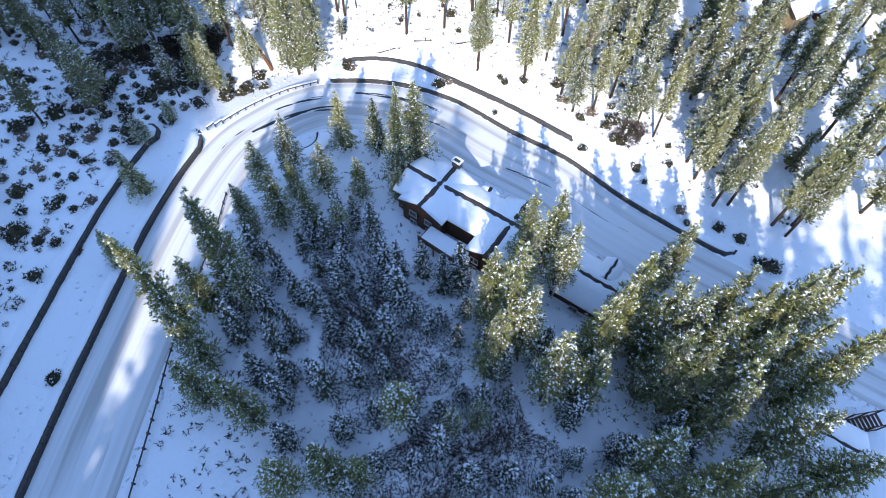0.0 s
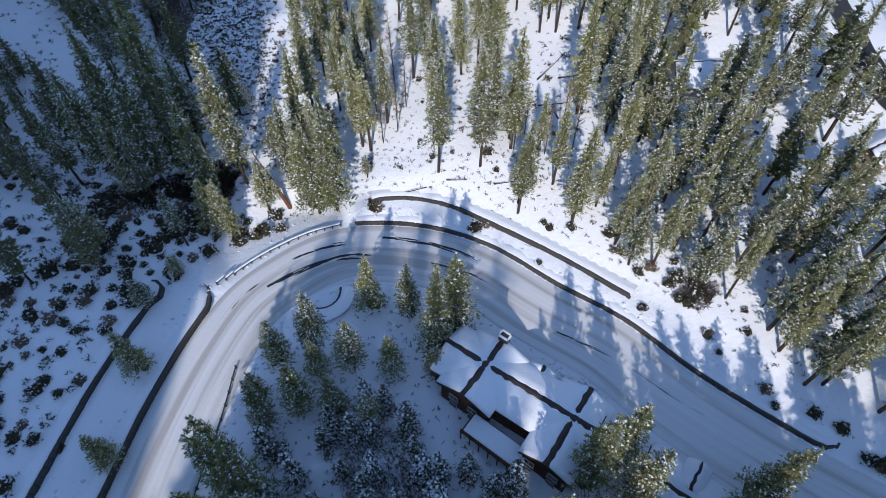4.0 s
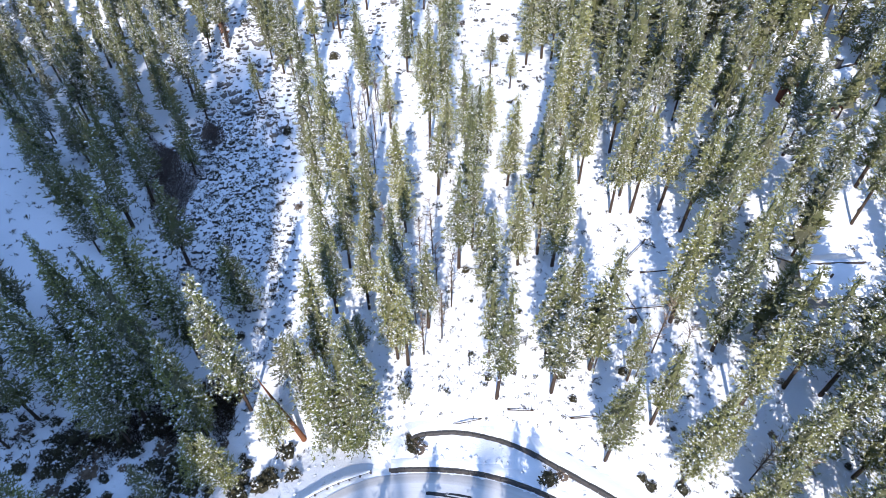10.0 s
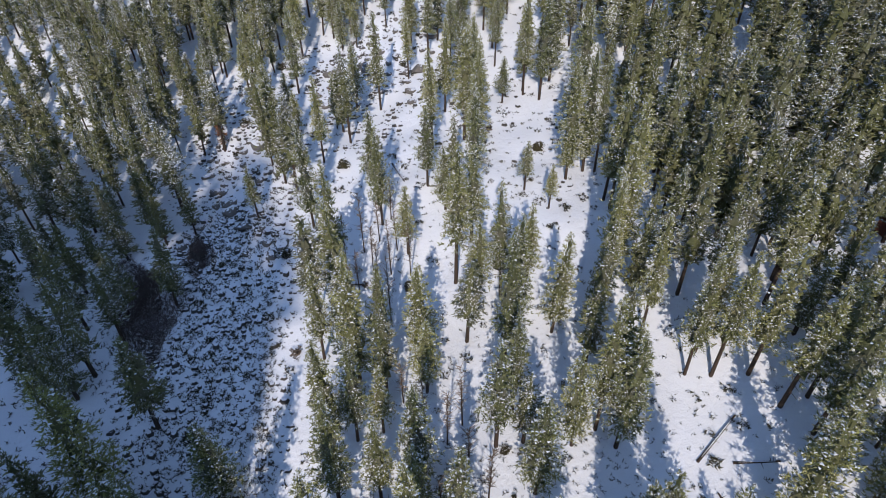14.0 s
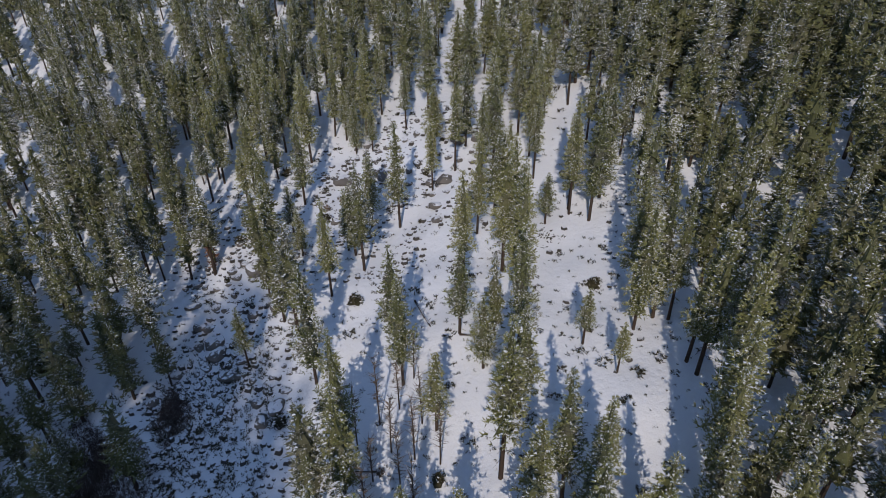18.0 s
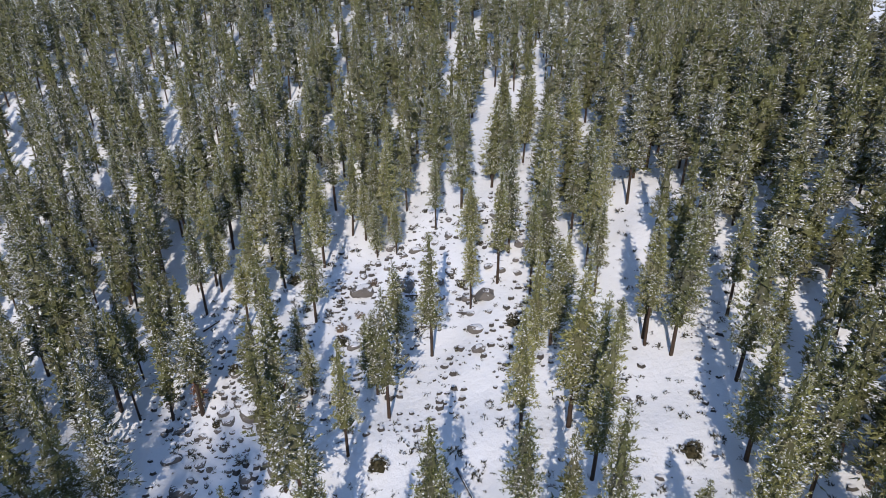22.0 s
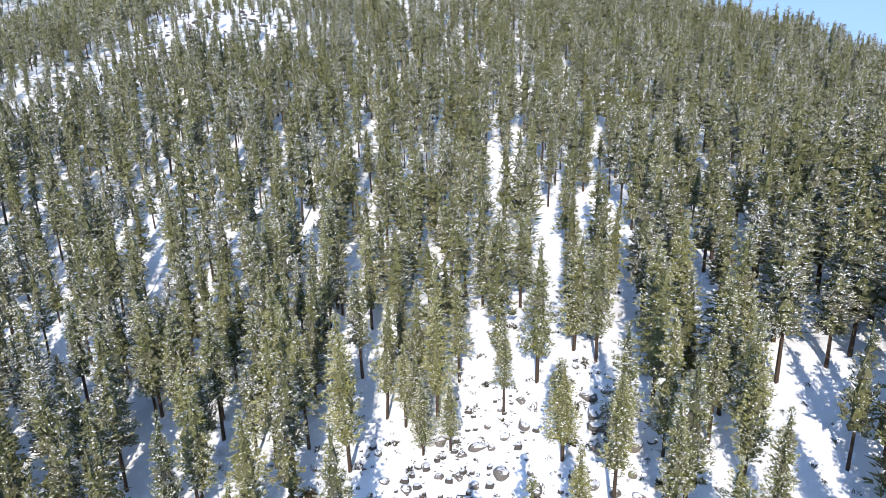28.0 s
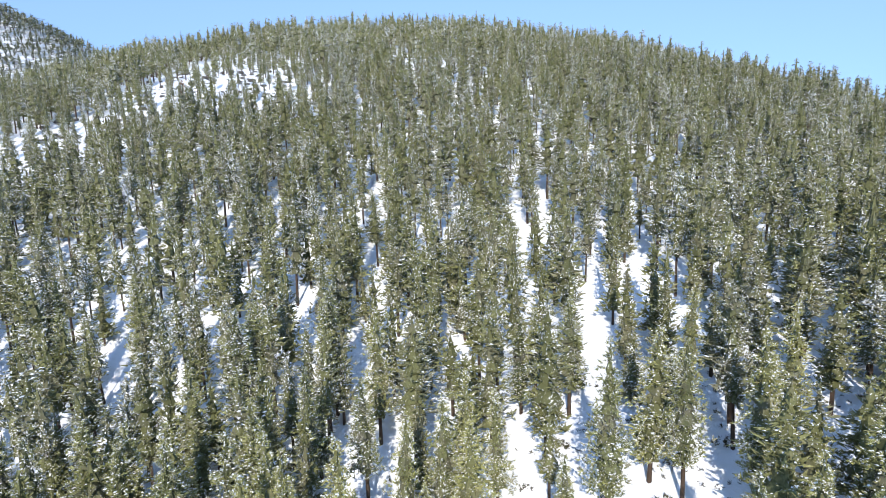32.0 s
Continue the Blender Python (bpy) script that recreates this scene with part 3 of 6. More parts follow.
def snow_over(bm, p, q, half, ridge, eave, gap, lift=0.26, bare=0.15):
    """Snow lying on both slopes of a gable roof, leaving the ridge partly bare and its edge rounded and uneven."""
    p, q = Vector((*p, 0)), Vector((*q, 0))
    d = (q - p).normalized()
    length = (q - p).length
    s = Vector((-d.y, d.x, 0))
    n = max(6, int(length / 0.7))
    rng = np.random.RandomState(int(length * 10))
    for k in (1, -1):
        rows = []
        edge = bare + 0.22 * np.abs(np.sin(np.arange(n + 1) * 1.3 + k)) * rng.uniform(0.2, 1.5, n + 1)
        for i in range(n + 1):
            c = p + d * (length * i / n)
            row = []
            for u, up in ((edge[i] / half, 0.01), (edge[i] / half + 0.04, lift * 0.8), (0.4, lift), (0.75, lift * 1.05), (1.0, lift), (1.035, lift * 0.5), (1.03, -0.1)):
                z = ridge + (eave - ridge) * u + up + 0.03 * math.sin(i * 0.9 + u * 5)
                row.append(bm.verts.new(c + s * k * half * u + Vector((0, 0, z))))
            rows.append(row)
        for r0, r1 in zip(rows[:-1], rows[1:]):
            for j in range(len(r0) - 1):
                bm.faces.new((r0[j], r1[j], r1[j + 1], r0[j + 1]))
        for r in (rows[0], rows[-1]):
            bm.faces.new(r)
    bmesh.ops.recalc_face_normals(bm, faces=bm.faces)
    for f in bm.faces:
        f.smooth = True
    return bm


def house(name, label, gables, foot, wall_mat, bare=0.28):
    """A house of crossing gable roofs with snow on them. Gables: p, q, half width, ridge, eave."""
    root = tagged(new(name), label, "house")
    for g in gables:
        part("wall", walls_under(bmesh.new(), *g, foot), wall_mat, root)
        roof = part("roof", gable(bmesh.new(), *g, 0.15), SHINGLE, root, "dark shingle roof")
        part("snow", snow_over(bmesh.new(), *g, 0, bare=bare), CLEAN_SNOW, roof, "thick white snow on the slopes")
    return root


def chimney_on(root, x, y, z0, z1, turn, w=1.5, d=1.0):
    c = part("chimney", boxed(-w / 2, w / 2, -d / 2, d / 2, z0, z1, bevel=0.05), STONE, root, "stone chimney stack")
    c.matrix_basis = Matrix.Translation((x, y, 0)) @ Matrix.Rotation(turn, 4, "Z")
    bm = bmesh.new()
    for x0, x1, y0, y1 in ((-w / 2 - 0.15, w / 2 + 0.15, -d / 2 - 0.15, -d / 2 + 0.15), (-w / 2 - 0.15, w / 2 + 0.15, d / 2 - 0.15, d / 2 + 0.15), (-w / 2 - 0.15, -w / 2 + 0.15, -d / 2 - 0.15, d / 2 + 0.15), (w / 2 - 0.15, w / 2 + 0.15, -d / 2 - 0.15, d / 2 + 0.15)):
        box(bm, x0, x1, y0, y1, z1, z1 + 0.3, 0.06)
    part("cap", bm, CLEAN_SNOW, c, "snow-topped chimney rim")
    return c


lodge = house("lodge", "brown timber lodge with crossing snow-covered gables beside the road",
              [((4.3, 61.2), (21.2, 45.2), 4.2, 8.3, 6.5), ((5.0, 52.8), (12.4, 60.1), 4.3, 8.34, 6.6), ((13.6, 42.2), (22.3, 51.0), 3.7, 8.26, 6.5)], 0.6, TIMBER)
TURN = math.atan2(-0.722, 0.692)
chimney_on(lodge, 12.3, 60.0, 5.0, 9.4, TURN)
porch = part("dormer_roof", gable(bmesh.new(), (15.2, 53.6), (17.4, 55.8), 1.9, 6.9, 6.0), SHINGLE, lodge)
part("snow", snow_over(bmesh.new(), (15.2, 53.6), (17.4, 55.8), 1.9, 6.9, 6.0, 0), CLEAN_SNOW, porch)
# deck on the south-west side
deck = part("deck", boxed(-4.6, 4.6, -1.7, 1.7, 3.9, 4.1), TIMBER, lodge, "snowy timber deck")
deck.matrix_basis = Matrix.Translation((8.6, 47.2, 0)) @ Matrix.Rotation(TURN, 4, "Z")
part("snow", boxed(-4.4, 4.4, -1.3, 1.6, 4.1, 4.3, bevel=0.08), CLEAN_SNOW, deck)
for x in np.linspace(-4.5, 4.5, 7):
    part("post", boxed(x - 0.07, x + 0.07, -1.75, -1.6, 0.6, 5.1), TIMBER, deck)
for z in (4.55, 5.05):
    part("rail", boxed(-4.6, 4.6, -1.74, -1.62, z, z + 0.1), TIMBER, deck)
for k, (x, y) in enumerate(((6.4, 51.9), (4.2, 54.2), (12.4, 43.9), (14.9, 41.6))):
    window_part(lodge, (x - 0.15, y - 0.15, 4.6), TURN, 1.5, 1.3)
    window_part(lodge, (x - 0.15, y - 0.15, 2.3), TURN, 1.3, 1.2)
for x, y in ((3.6, 58.0), (16.9, 40.9)):
    window_part(lodge, (x, y, 4.4), TURN + math.pi / 2, 1.2, 1.2)

garage = house("garage", "low snow-covered outbuilding with a dormer near the road", [((26.3, 40.6), (36.6, 30.6), 4.4, 5.4, 3.7)], 0.8, TIMBER, 0.16)
d2 = part("dormer_roof", gable(bmesh.new(), (31.2, 37.2), (34.2, 40.2), 1.6, 5.5, 4.4), SHINGLE, garage)
part("snow", snow_over(bmesh.new(), (31.2, 37.2), (34.2, 40.2), 1.6, 5.5, 4.4, 0, bare=0.05), CLEAN_SNOW, d2)
part("dormer_wall", walls_under(bmesh.new(), (31.2, 37.2), (34.2, 40.2), 1.6, 5.5, 4.4, 3.0, 0.2), TIMBER, garage)
window_part(garage, (28.3, 31.7, 2.6), TURN, 1.4, 1.1)
window_part(garage, (25.9, 34.2, 2.6), TURN, 1.4, 1.1)
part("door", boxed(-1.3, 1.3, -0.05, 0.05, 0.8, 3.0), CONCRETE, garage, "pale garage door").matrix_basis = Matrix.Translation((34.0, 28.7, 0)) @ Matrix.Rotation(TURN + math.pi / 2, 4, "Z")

TAN = rough_material("tan_boards", (0.30, 0.20, 0.10), (0.52, 0.38, 0.22), 4.0, 0.8, (4, 4, 0.2))
cabin = house("cabin", "tan gabled cabin under snow among pines on the slope", [((72.6, 77.0), (81.4, 80.2), 2.75, 20.8, 19.2)], 13.0, TAN, 0.06)
ann = part("porch_roof", gable(bmesh.new(), (78.6, 75.6), (82.4, 77.0), 1.7, 18.9, 18.1), SHINGLE, cabin)
part("snow", snow_over(bmesh.new(), (78.6, 75.6), (82.4, 77.0), 1.7, 18.9, 18.1, 0, bare=0.03), CLEAN_SNOW, ann)
part("porch_wall", walls_under(bmesh.new(), (78.6, 75.6), (82.4, 77.0), 1.7, 18.9, 18.1, 14.5), TIMBER, cabin)
window_part(cabin, (72.75, 77.2, 18.4), math.atan2(3.2, 8.8) - math.pi / 2, 1.2, 0.9)

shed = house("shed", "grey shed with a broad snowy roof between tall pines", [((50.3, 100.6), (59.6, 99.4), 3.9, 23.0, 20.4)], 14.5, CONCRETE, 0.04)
window_part(shed, (50.65, 99.5, 19.2), math.atan2(-1.2, 9.3) - math.pi / 2, 1.2, 1.2)
part("vent_pipe", boxed(53.9, 54.1, 98.2, 98.4, 21.6, 22.7), BARK, shed, "dark vent pipe through the snow")

RED = rough_material("red_brown_boards", (0.10, 0.03, 0.018), (0.22, 0.08, 0.045), 4.0, 0.8, (4, 4, 0.2))
chalet = house("chalet", "red-brown chalet with a snowy roof hidden among pines", [((64.8, 129.4), (75, 131.4), 4.0, 35.2, 32.6)], 24.0, RED, 0.2)
window_part(chalet, (68.6, 126.6, 31.0), 0.19, 1.4, 1.3)
window_part(chalet, (72.0, 127.3, 31.0), 0.19, 1.4, 1.3)
chimney_on(chalet, 71.5, 131.0, 33.0, 36.6, 0.2, 0.9, 0.9)

cottage = house("cottage", "small cottage under smooth snow beside a wooden stair", [((48.5, 13.6), (56.2, 7.0), 3.9, 6.0, 4.3)], 0.8, TIMBER, 0.1)
part("vent", boxed(52.3, 53.4, 10.9, 11.3, 5.6, 6.3), DARK_METAL, cottage, "dark roof vent")
window_part(cottage, (50.2, 7.3, 3.0), -0.71, 1.3, 1.2)
stair = tagged(new("wooden_stair"), "open wooden stair frame dusted with snow beside the cottage", "stair")
for k in range(9):
    part("tread", boxed(58.2 + 0.45 * k, 58.55 + 0.45 * k, 10.6, 12.4, 1.9 + 0.19 * k, 1.98 + 0.19 * k), TIMBER, stair)
for y in (10.55, 12.45):
    part("stringer", boxed(57.9, 62.6, y - 0.06, y + 0.06, 1.55, 1.8), TIMBER, stair)
    for x in (58.2, 60.2, 62.4):
        part("post", boxed(x - 0.08, x + 0.08, y - 0.08, y + 0.08, 1.2, 4.6), TIMBER, stair)
    part("handrail", boxed(58.1, 62.6, y - 0.06, y + 0.06, 4.5, 4.62), TIMBER, stair)


# ---- upper lane ----
lane = smooth_line([(84, 125), (82.5, 112), (80.8, 102), (80.3, 94), (82, 87), (86, 80.5), (93, 74), (104, 68)], 1.2)
la = np.gradient(lane, axis=0)
la /= np.linalg.norm(la, axis=1)[:, None]
ls = np.stack([-la[:, 1], la[:, 0]], 1)
lv = []
for p, s in zip(lane, ls):
    for off in (-2.1, -1.0, 0.0, 1.0, 2.1):
        q = p + s * off
        lv.append((*q, float(height(*q)) + 0.22))
ids = np.arange(len(lv)).reshape(-1, 5)
lane_mesh = from_arrays("lane", lv, np.stack([ids[:-1, :-1], ids[1:, :-1], ids[1:, 1:], ids[:-1, 1:]], -1).reshape(-1, 4), [ASPHALT, CLEAN_SNOW], smooth=True)
tagged(new("lane", lane_mesh), "narrow lane of wet dark asphalt on the slope", "road", kind="structure")

# ---- the conifers ----
MODELS = {}
for k in range(5):
    MODELS["pine", k] = tree_model("pine_tree", 10 + k, 20.0, (0.2, 0.3, 0.24, 0.16, 0.34)[k], (2.4, 2.3, 2.6, 2.7, 2.1)[k], ("column", "cone", "column")[k % 3], (0.3, 0.5, 0.22, 0.6, 0.4)[k], NEEDLES, BARK, whorl=0.46, branches=9, per=3, size=0.54, clump=0.26)
for k in range(4):
    MODELS["broad", k] = tree_model("pine_tree", 20 + k, 20.0, (0.12, 0.2, 0.16, 0.1)[k], (3.2, 2.9, 3.4, 2.7)[k], ("cone", "column")[k % 2], (0.36, 0.52, 0.28, 0.42)[k], SNOWY, BARK, whorl=0.4, branches=10, per=4, size=0.5, clump=0.3)
for k in range(4):
    MODELS["fir", k] = tree_model("fir_tree", 30 + k, 12.0, 0.05, (2.3, 2.0, 2.2, 1.8)[k], "cone", (0.7, 0.85, 0.75, 0.65)[k], FIR, BARK, whorl=0.36, branches=8, per=4, size=0.46, clump=0.3)
TALL = {"pine": 20.0, "broad": 20.0, "fir": 12.0}

BEND = [(-36.2, 47.1, 20.2), (-33.6, 42.6, 18.6), (-30.7, 37.9, 18.6), (-27.5, 33.6, 18.6), (-28.8, 44.1, 14), (-26.6, 49.9, 18.6), (-23.8, 46, 17.1),
    (-25.4, 42.1, 15.5), (-22, 55.2, 14), (-21.5, 41.4, 17.1), (-19.7, 63.3, 14), (-15.7, 66.5, 14), (-14.7, 61.8, 10.8), (-17.2, 56.9, 14), (-9.7,
    59.9, 14), (-12.5, 55.7, 12.4), (-7.7, 53, 10.8), (-6.2, 72.5, 14), (-3.8, 72, 12.4), (-0.2, 70.1, 14), (2.6, 63.0, 22), (6.2, 66.1, 20),
    (9.0, 65.8, 19), (2.1, 59.5, 9), (-4, 60.8, 10.8), (-1.1, 60.1, 12.4)]
HOLLOW = [(-5.4, 54.6, 9.1), (-12.6, 52.1, 10.4), (-7.4, 50.8, 7.8), (-1.3, 44.3, 11.7), (4.2, 43.6, 10.4), (9.5, 41.3, 13), (-0.2, 41.4, 10.4), (-2,
    47, 9.1), (-6.9, 33.8, 9.1), (-12.1, 39.9, 10.4), (-15, 42, 10.4), (-17.7, 46.8, 11.7), (-21.1, 50.7, 10.4), (-21.2, 41.7, 11.7), (-18.1, 34.5,
    11.7), (-15.7, 36, 10.4), (-10.1, 35.1, 10.4), (-5.9, 32.1, 10.4), (3.9, 34, 6.5), (4.7, 27.7, 6.5), (-3.3, 28.6, 7.8), (-12.5, 28.7, 10.4),
    (-16.3, 29.8, 10.4), (7, 23.3, 6.5), (-20.4, 30.6, 10.4), (-9.4, 44.1, 7.8), (-4.9, 41.7, 7.8), (-23.6, 37.4, 11.7), (-19.9, 25.4, 13), (0.3,
    24.3, 6.5)]
YARD = [(18.8, 41.2, 19.5), (23.7, 43.4, 16.5), (23.6, 38, 16.5), (15, 33.1, 21), (12.1, 34.1, 18), (10.2, 30.9, 19.5), (14.1, 31.3, 19.5), (15.8,
    27.9, 19.5), (19.2, 22.7, 21), (17.7, 21.7, 19.5), (11.3, 26.5, 18), (24.9, 25.8, 18), (39.6, 35.8, 16.5), (34.6, 32.8, 16.5), (30.5, 29.4, 19.5),
    (31.9, 25.1, 21), (27.4, 27.1, 18), (35.1, 24.4, 19.5), (31, 20.3, 21), (41.2, 26.5, 19.5), (41.9, 23.3, 21), (47.1, 23.6, 21), (49.9, 24.9, 21),
    (42.3, 18.9, 19.5), (38.4, 22.1, 18), (46.2, 18.5, 21), (33.5, 17.7, 19.5), (37, 16.1, 19.5)]
YARD2 = [(42.7, 19.4, 18.8), (52.2, 24.4, 20.3), (52.5, 16.5, 20.3), (48.9, 15.6, 18.8), (41.4, 9.7, 20.3), (36.6, 13.6, 18.8), (26.7, 10.2, 18.8),
    (32.4, 6.5, 18.8), (27.9, 5.8, 17.4), (21.4, 6.3, 17.4), (45.3, 5.1, 18.8), (36.9, 3.9, 17.4), (21.7, 20.2, 17.4), (-0.3, 23, 13), (4.3, 26.3,
    8.7), (-10.5, 15.2, 17.4), (-7.8, 14.8, 11.6), (8.3, 19.7, 8.7), (4.7, 19.4, 8.7), (-16, 14.9, 14.5)]
RAVINE = [(-42.7, 120.5, 26.2), (-30.6, 109.5, 28), (-49.4, 119.9, 22.8), (-41.4, 102.2, 24.5), (-48.1, 147.4, 21), (-36.4, 106, 24.5), (-51.7, 133,
    19.2), (-53.5, 109.1, 22.8), (-50.3, 105.6, 22.8), (-55.9, 111.4, 22.8), (-28.8, 119.6, 15.8), (-39, 107, 22.8), (-25.2, 109.1, 15.8), (-32.4,
    93.4, 12.2), (-61.7, 149.2, 22.8), (-66.7, 153.5, 22.8), (-55.5, 147.7, 21), (-52.3, 155.6, 21), (-35.6, 112.2, 21), (-51.5, 114.5, 21), (-45.6,
    101.8, 17.5), (-39.4, 99.3, 21), (-53.5, 100.2, 17.5), (-27, 101.1, 22.8), (-51.1, 88.2, 15.8), (-49.8, 87.5, 14), (-50.5, 84.1, 15.8)]
SPUR = [(-16.1, 128.8, 23.2), (-11.8, 121.4, 21.7), (-14.3, 125.3, 23.2), (-13.7, 115.3, 21.7), (-10.2, 130.4, 23.2), (-7.4, 129.8, 21.7), (-3.9,
    131.9, 21.7), (-1.7, 127.9, 21.7), (-8.5, 114.4, 17.1), (-11.1, 103.2, 17.1), (-15.9, 106.9, 23.2), (-6.4, 106.3, 20.2), (-3.7, 114.7, 20.2),
    (1.3, 134.7, 21.7), (-19.6, 101.3, 15.5), (-14.9, 100.2, 20.2), (-10.6, 98.2, 15.5), (-9.9, 97, 12.4), (-13.2, 105.3, 20.2), (-10.6, 115.8, 21.7)]
GLADE = [(10, 128, 23.2), (8.3, 104.6, 23.2), (15.3, 129, 21.7), (16.2, 123.4, 21.7), (18.8, 119.7, 21.7), (16.1, 103.6, 18.6), (19, 101.7, 18.6),
    (26.1, 121, 21.7), (19.5, 111.5, 21.7), (32.2, 121.7, 23.2), (29.4, 116.5, 20.2), (33.4, 117.4, 20.2), (19.5, 91.8, 14), (24.5, 93.3, 12.4),
    (27.9, 83.9, 14), (32.6, 108.8, 21.7), (39.5, 112.6, 23.2), (42.4, 109.5, 23.2), (34.4, 100.5, 21.7), (40.6, 98.4, 23.2), (33.4, 90.2, 20.2),
    (44.4, 88.1, 21.7), (47.9, 86, 21.7), (46.9, 76.5, 21.7), (52.7, 85.9, 23.2), (55.5, 98.4, 23.2), (55.1, 107.3, 23.2)]
SLOPE = [(51.6, 109, 20.3), (39.3, 84.8, 17.4), (34.5, 75.4, 15.9), (36.5, 86.8, 17.4), (38.9, 78.5, 18.8), (43.2, 79.6, 20.3), (46.8, 70.1, 18.8),
    (54.3, 83.7, 21.8), (42.3, 71.5, 18.8), (37.7, 71.3, 14.5), (49.7, 71.9, 18.8), (46.2, 75.3, 18.8), (31.9, 86.7, 15.9), (39.5, 105.2, 20.3),
    (44.3, 101.6, 20.3), (51.8, 97.1, 20.3), (32.5, 94.7, 18.8), (40.4, 68.6, 13), (44.2, 66.1, 17.4), (1.1, 114, 8.7), (4.5, 114.1, 8.7), (29.3,
    125.3, 18.8), (38.8, 117.8, 20.3), (49.4, 113.8, 20.3)]
MID = [(-16.2, 162.1, 21), (-14.3, 147.8, 22.5), (-12.6, 142.7, 21), (-5.1, 159.3, 18), (-7.9, 131.8, 18), (-7.5, 122.5, 13.5), (-2.5, 129.3, 18),
    (-1.1, 126.6, 13.5), (-5, 115.5, 18), (-4.3, 110.8, 16.5), (6, 147.3, 19.5), (12.5, 164.7, 21), (9.1, 150.3, 18), (10, 134.4, 21), (7.3, 128, 18),
    (10, 130.8, 21), (16.5, 128, 18), (21.9, 131.6, 16.5), (9.4, 109.1, 19.5), (6.5, 117.4, 19.5), (9.3, 120.6, 18), (16.7, 122, 18), (28.3, 138.8,
    22.5), (30.8, 141.8, 22.5), (29.1, 127.5, 21), (39.5, 150.1, 21), (29.5, 163.6, 18), (7.9, 101.6, 18), (14.6, 100.5, 19.5), (17.6, 101, 19.5)]
MID2 = [(34, 124.1, 18), (36.2, 113.9, 19.5), (39.3, 113.4, 21), (20.3, 116.2, 18), (15.2, 112.6, 18), (41.2, 130.6, 22.5), (38, 135.8, 22.5), (53.4,
    145.9, 24), (49.9, 126.1, 21), (42.2, 148.7, 21), (39.9, 131.3, 21), (50.2, 122.4, 21), (47.2, 112.2, 18), (-15.2, 136.5, 19.5), (-13.2, 122.6,
    19.5), (-17.7, 130.2, 18), (-12.2, 116.3, 13.5), (-10.3, 107.2, 10.5), (39.6, 108, 18), (39.9, 104.3, 19.5), (35.1, 104.6, 18), (29.7, 96.6, 18),
    (39.8, 100.4, 18), (-32.4, 112.4, 22.5), (-54.3, 161.5, 12), (-29.3, 126.9, 10.5), (-24.3, 115.4, 12), (-48.2, 129.5, 22.5), (-45.1, 121.9, 21),
    (-50.3, 127.5, 19.5)]
UP = [(-16.9, 158.9, 21), (-14.7, 156.7, 18.2), (-12.2, 153.5, 18.2), (-5.5, 162.4, 16.8), (-5.2, 159.1, 15.4), (2.6, 162.3, 15.4), (6.7, 169.5,
    18.2), (7.9, 172.2, 19.6), (11.4, 177.5, 18.2), (12.6, 173.2, 19.6), (10.7, 157.6, 18.2), (6.7, 146.7, 19.6), (6.9, 143.4, 19.6), (13.1, 140.4,
    16.8), (18, 156.6, 8.4), (26.8, 156.6, 19.6), (30.5, 159.7, 19.6), (31.7, 155.9, 19.6), (33.3, 147.7, 19.6), (36.9, 150.2, 21), (31.1, 138.7,
    19.6), (24, 181.2, 16.8), (26.8, 178, 12.6), (28.8, 178, 15.4), (31.5, 172, 18.2), (-8.3, 194.9, 12.6), (-13.1, 174.8, 15.4), (-9.4, 183.2, 12.6),
    (-0, 195.1, 14), (4.2, 195.1, 11.2)]
UP2 = [(-2.2, 188.5, 10.8), (9, 196.3, 12.2), (12.1, 202.2, 12.2), (19.8, 187, 16.2), (21, 184.6, 14.9), (4.6, 213.9, 14.9), (2, 211.1, 10.8), (-17.2,
    199.8, 17.6), (-25, 191.9, 16.2), (-26.3, 169.8, 9.5), (-21, 189.2, 10.8), (-18.2, 188, 10.8), (-39.5, 168.9, 12.2), (-52.4, 182.4, 20.2), (-52.7,
    189, 18.9), (-60.3, 193.6, 18.9), (-48.5, 188.4, 18.9), (-44.8, 190.1, 18.9), (-37, 192.2, 18.9), (40.9, 148.1, 18.9), (43.6, 166.3, 20.2), (40.6,
    170.2, 20.2), (26.8, 165.3, 14.9), (35, 182.6, 18.9), (15.6, 199.8, 13.5), (8.3, 159.8, 13.5), (-11.2, 170.3, 12.2), (-36.8, 168, 16.2)]
HIGH = [(-20, 198.4, 16.2), (-17.4, 197.6, 14.9), (-7.9, 193.8, 12.2), (-1.4, 193.5, 17.6), (3.4, 196.7, 12.2), (11.4, 203.1, 13.5), (9, 199.4, 10.8),
    (11.6, 186.8, 14.9), (16.9, 189.9, 12.2), (15.1, 177.3, 14.9), (29.8, 180.6, 20.2), (25, 182.2, 18.9), (19.7, 190, 16.2), (25.6, 203.7, 16.2),
    (21.8, 204.6, 13.5), (18.6, 204.1, 13.5), (1.1, 215.2, 12.2), (7.2, 222.3, 14.9), (6.2, 209.9, 9.5), (-1.7, 213.2, 9.5), (-4.8, 215, 10.8),
    (-14.1, 234.6, 17.6), (-16.1, 226.6, 17.6), (-20.4, 219.5, 16.2), (-24, 227.4, 18.9), (-10, 222.8, 16.2), (-5.6, 222, 16.2), (-2.1, 222.2, 16.2),
    (4, 237.6, 13.5)]
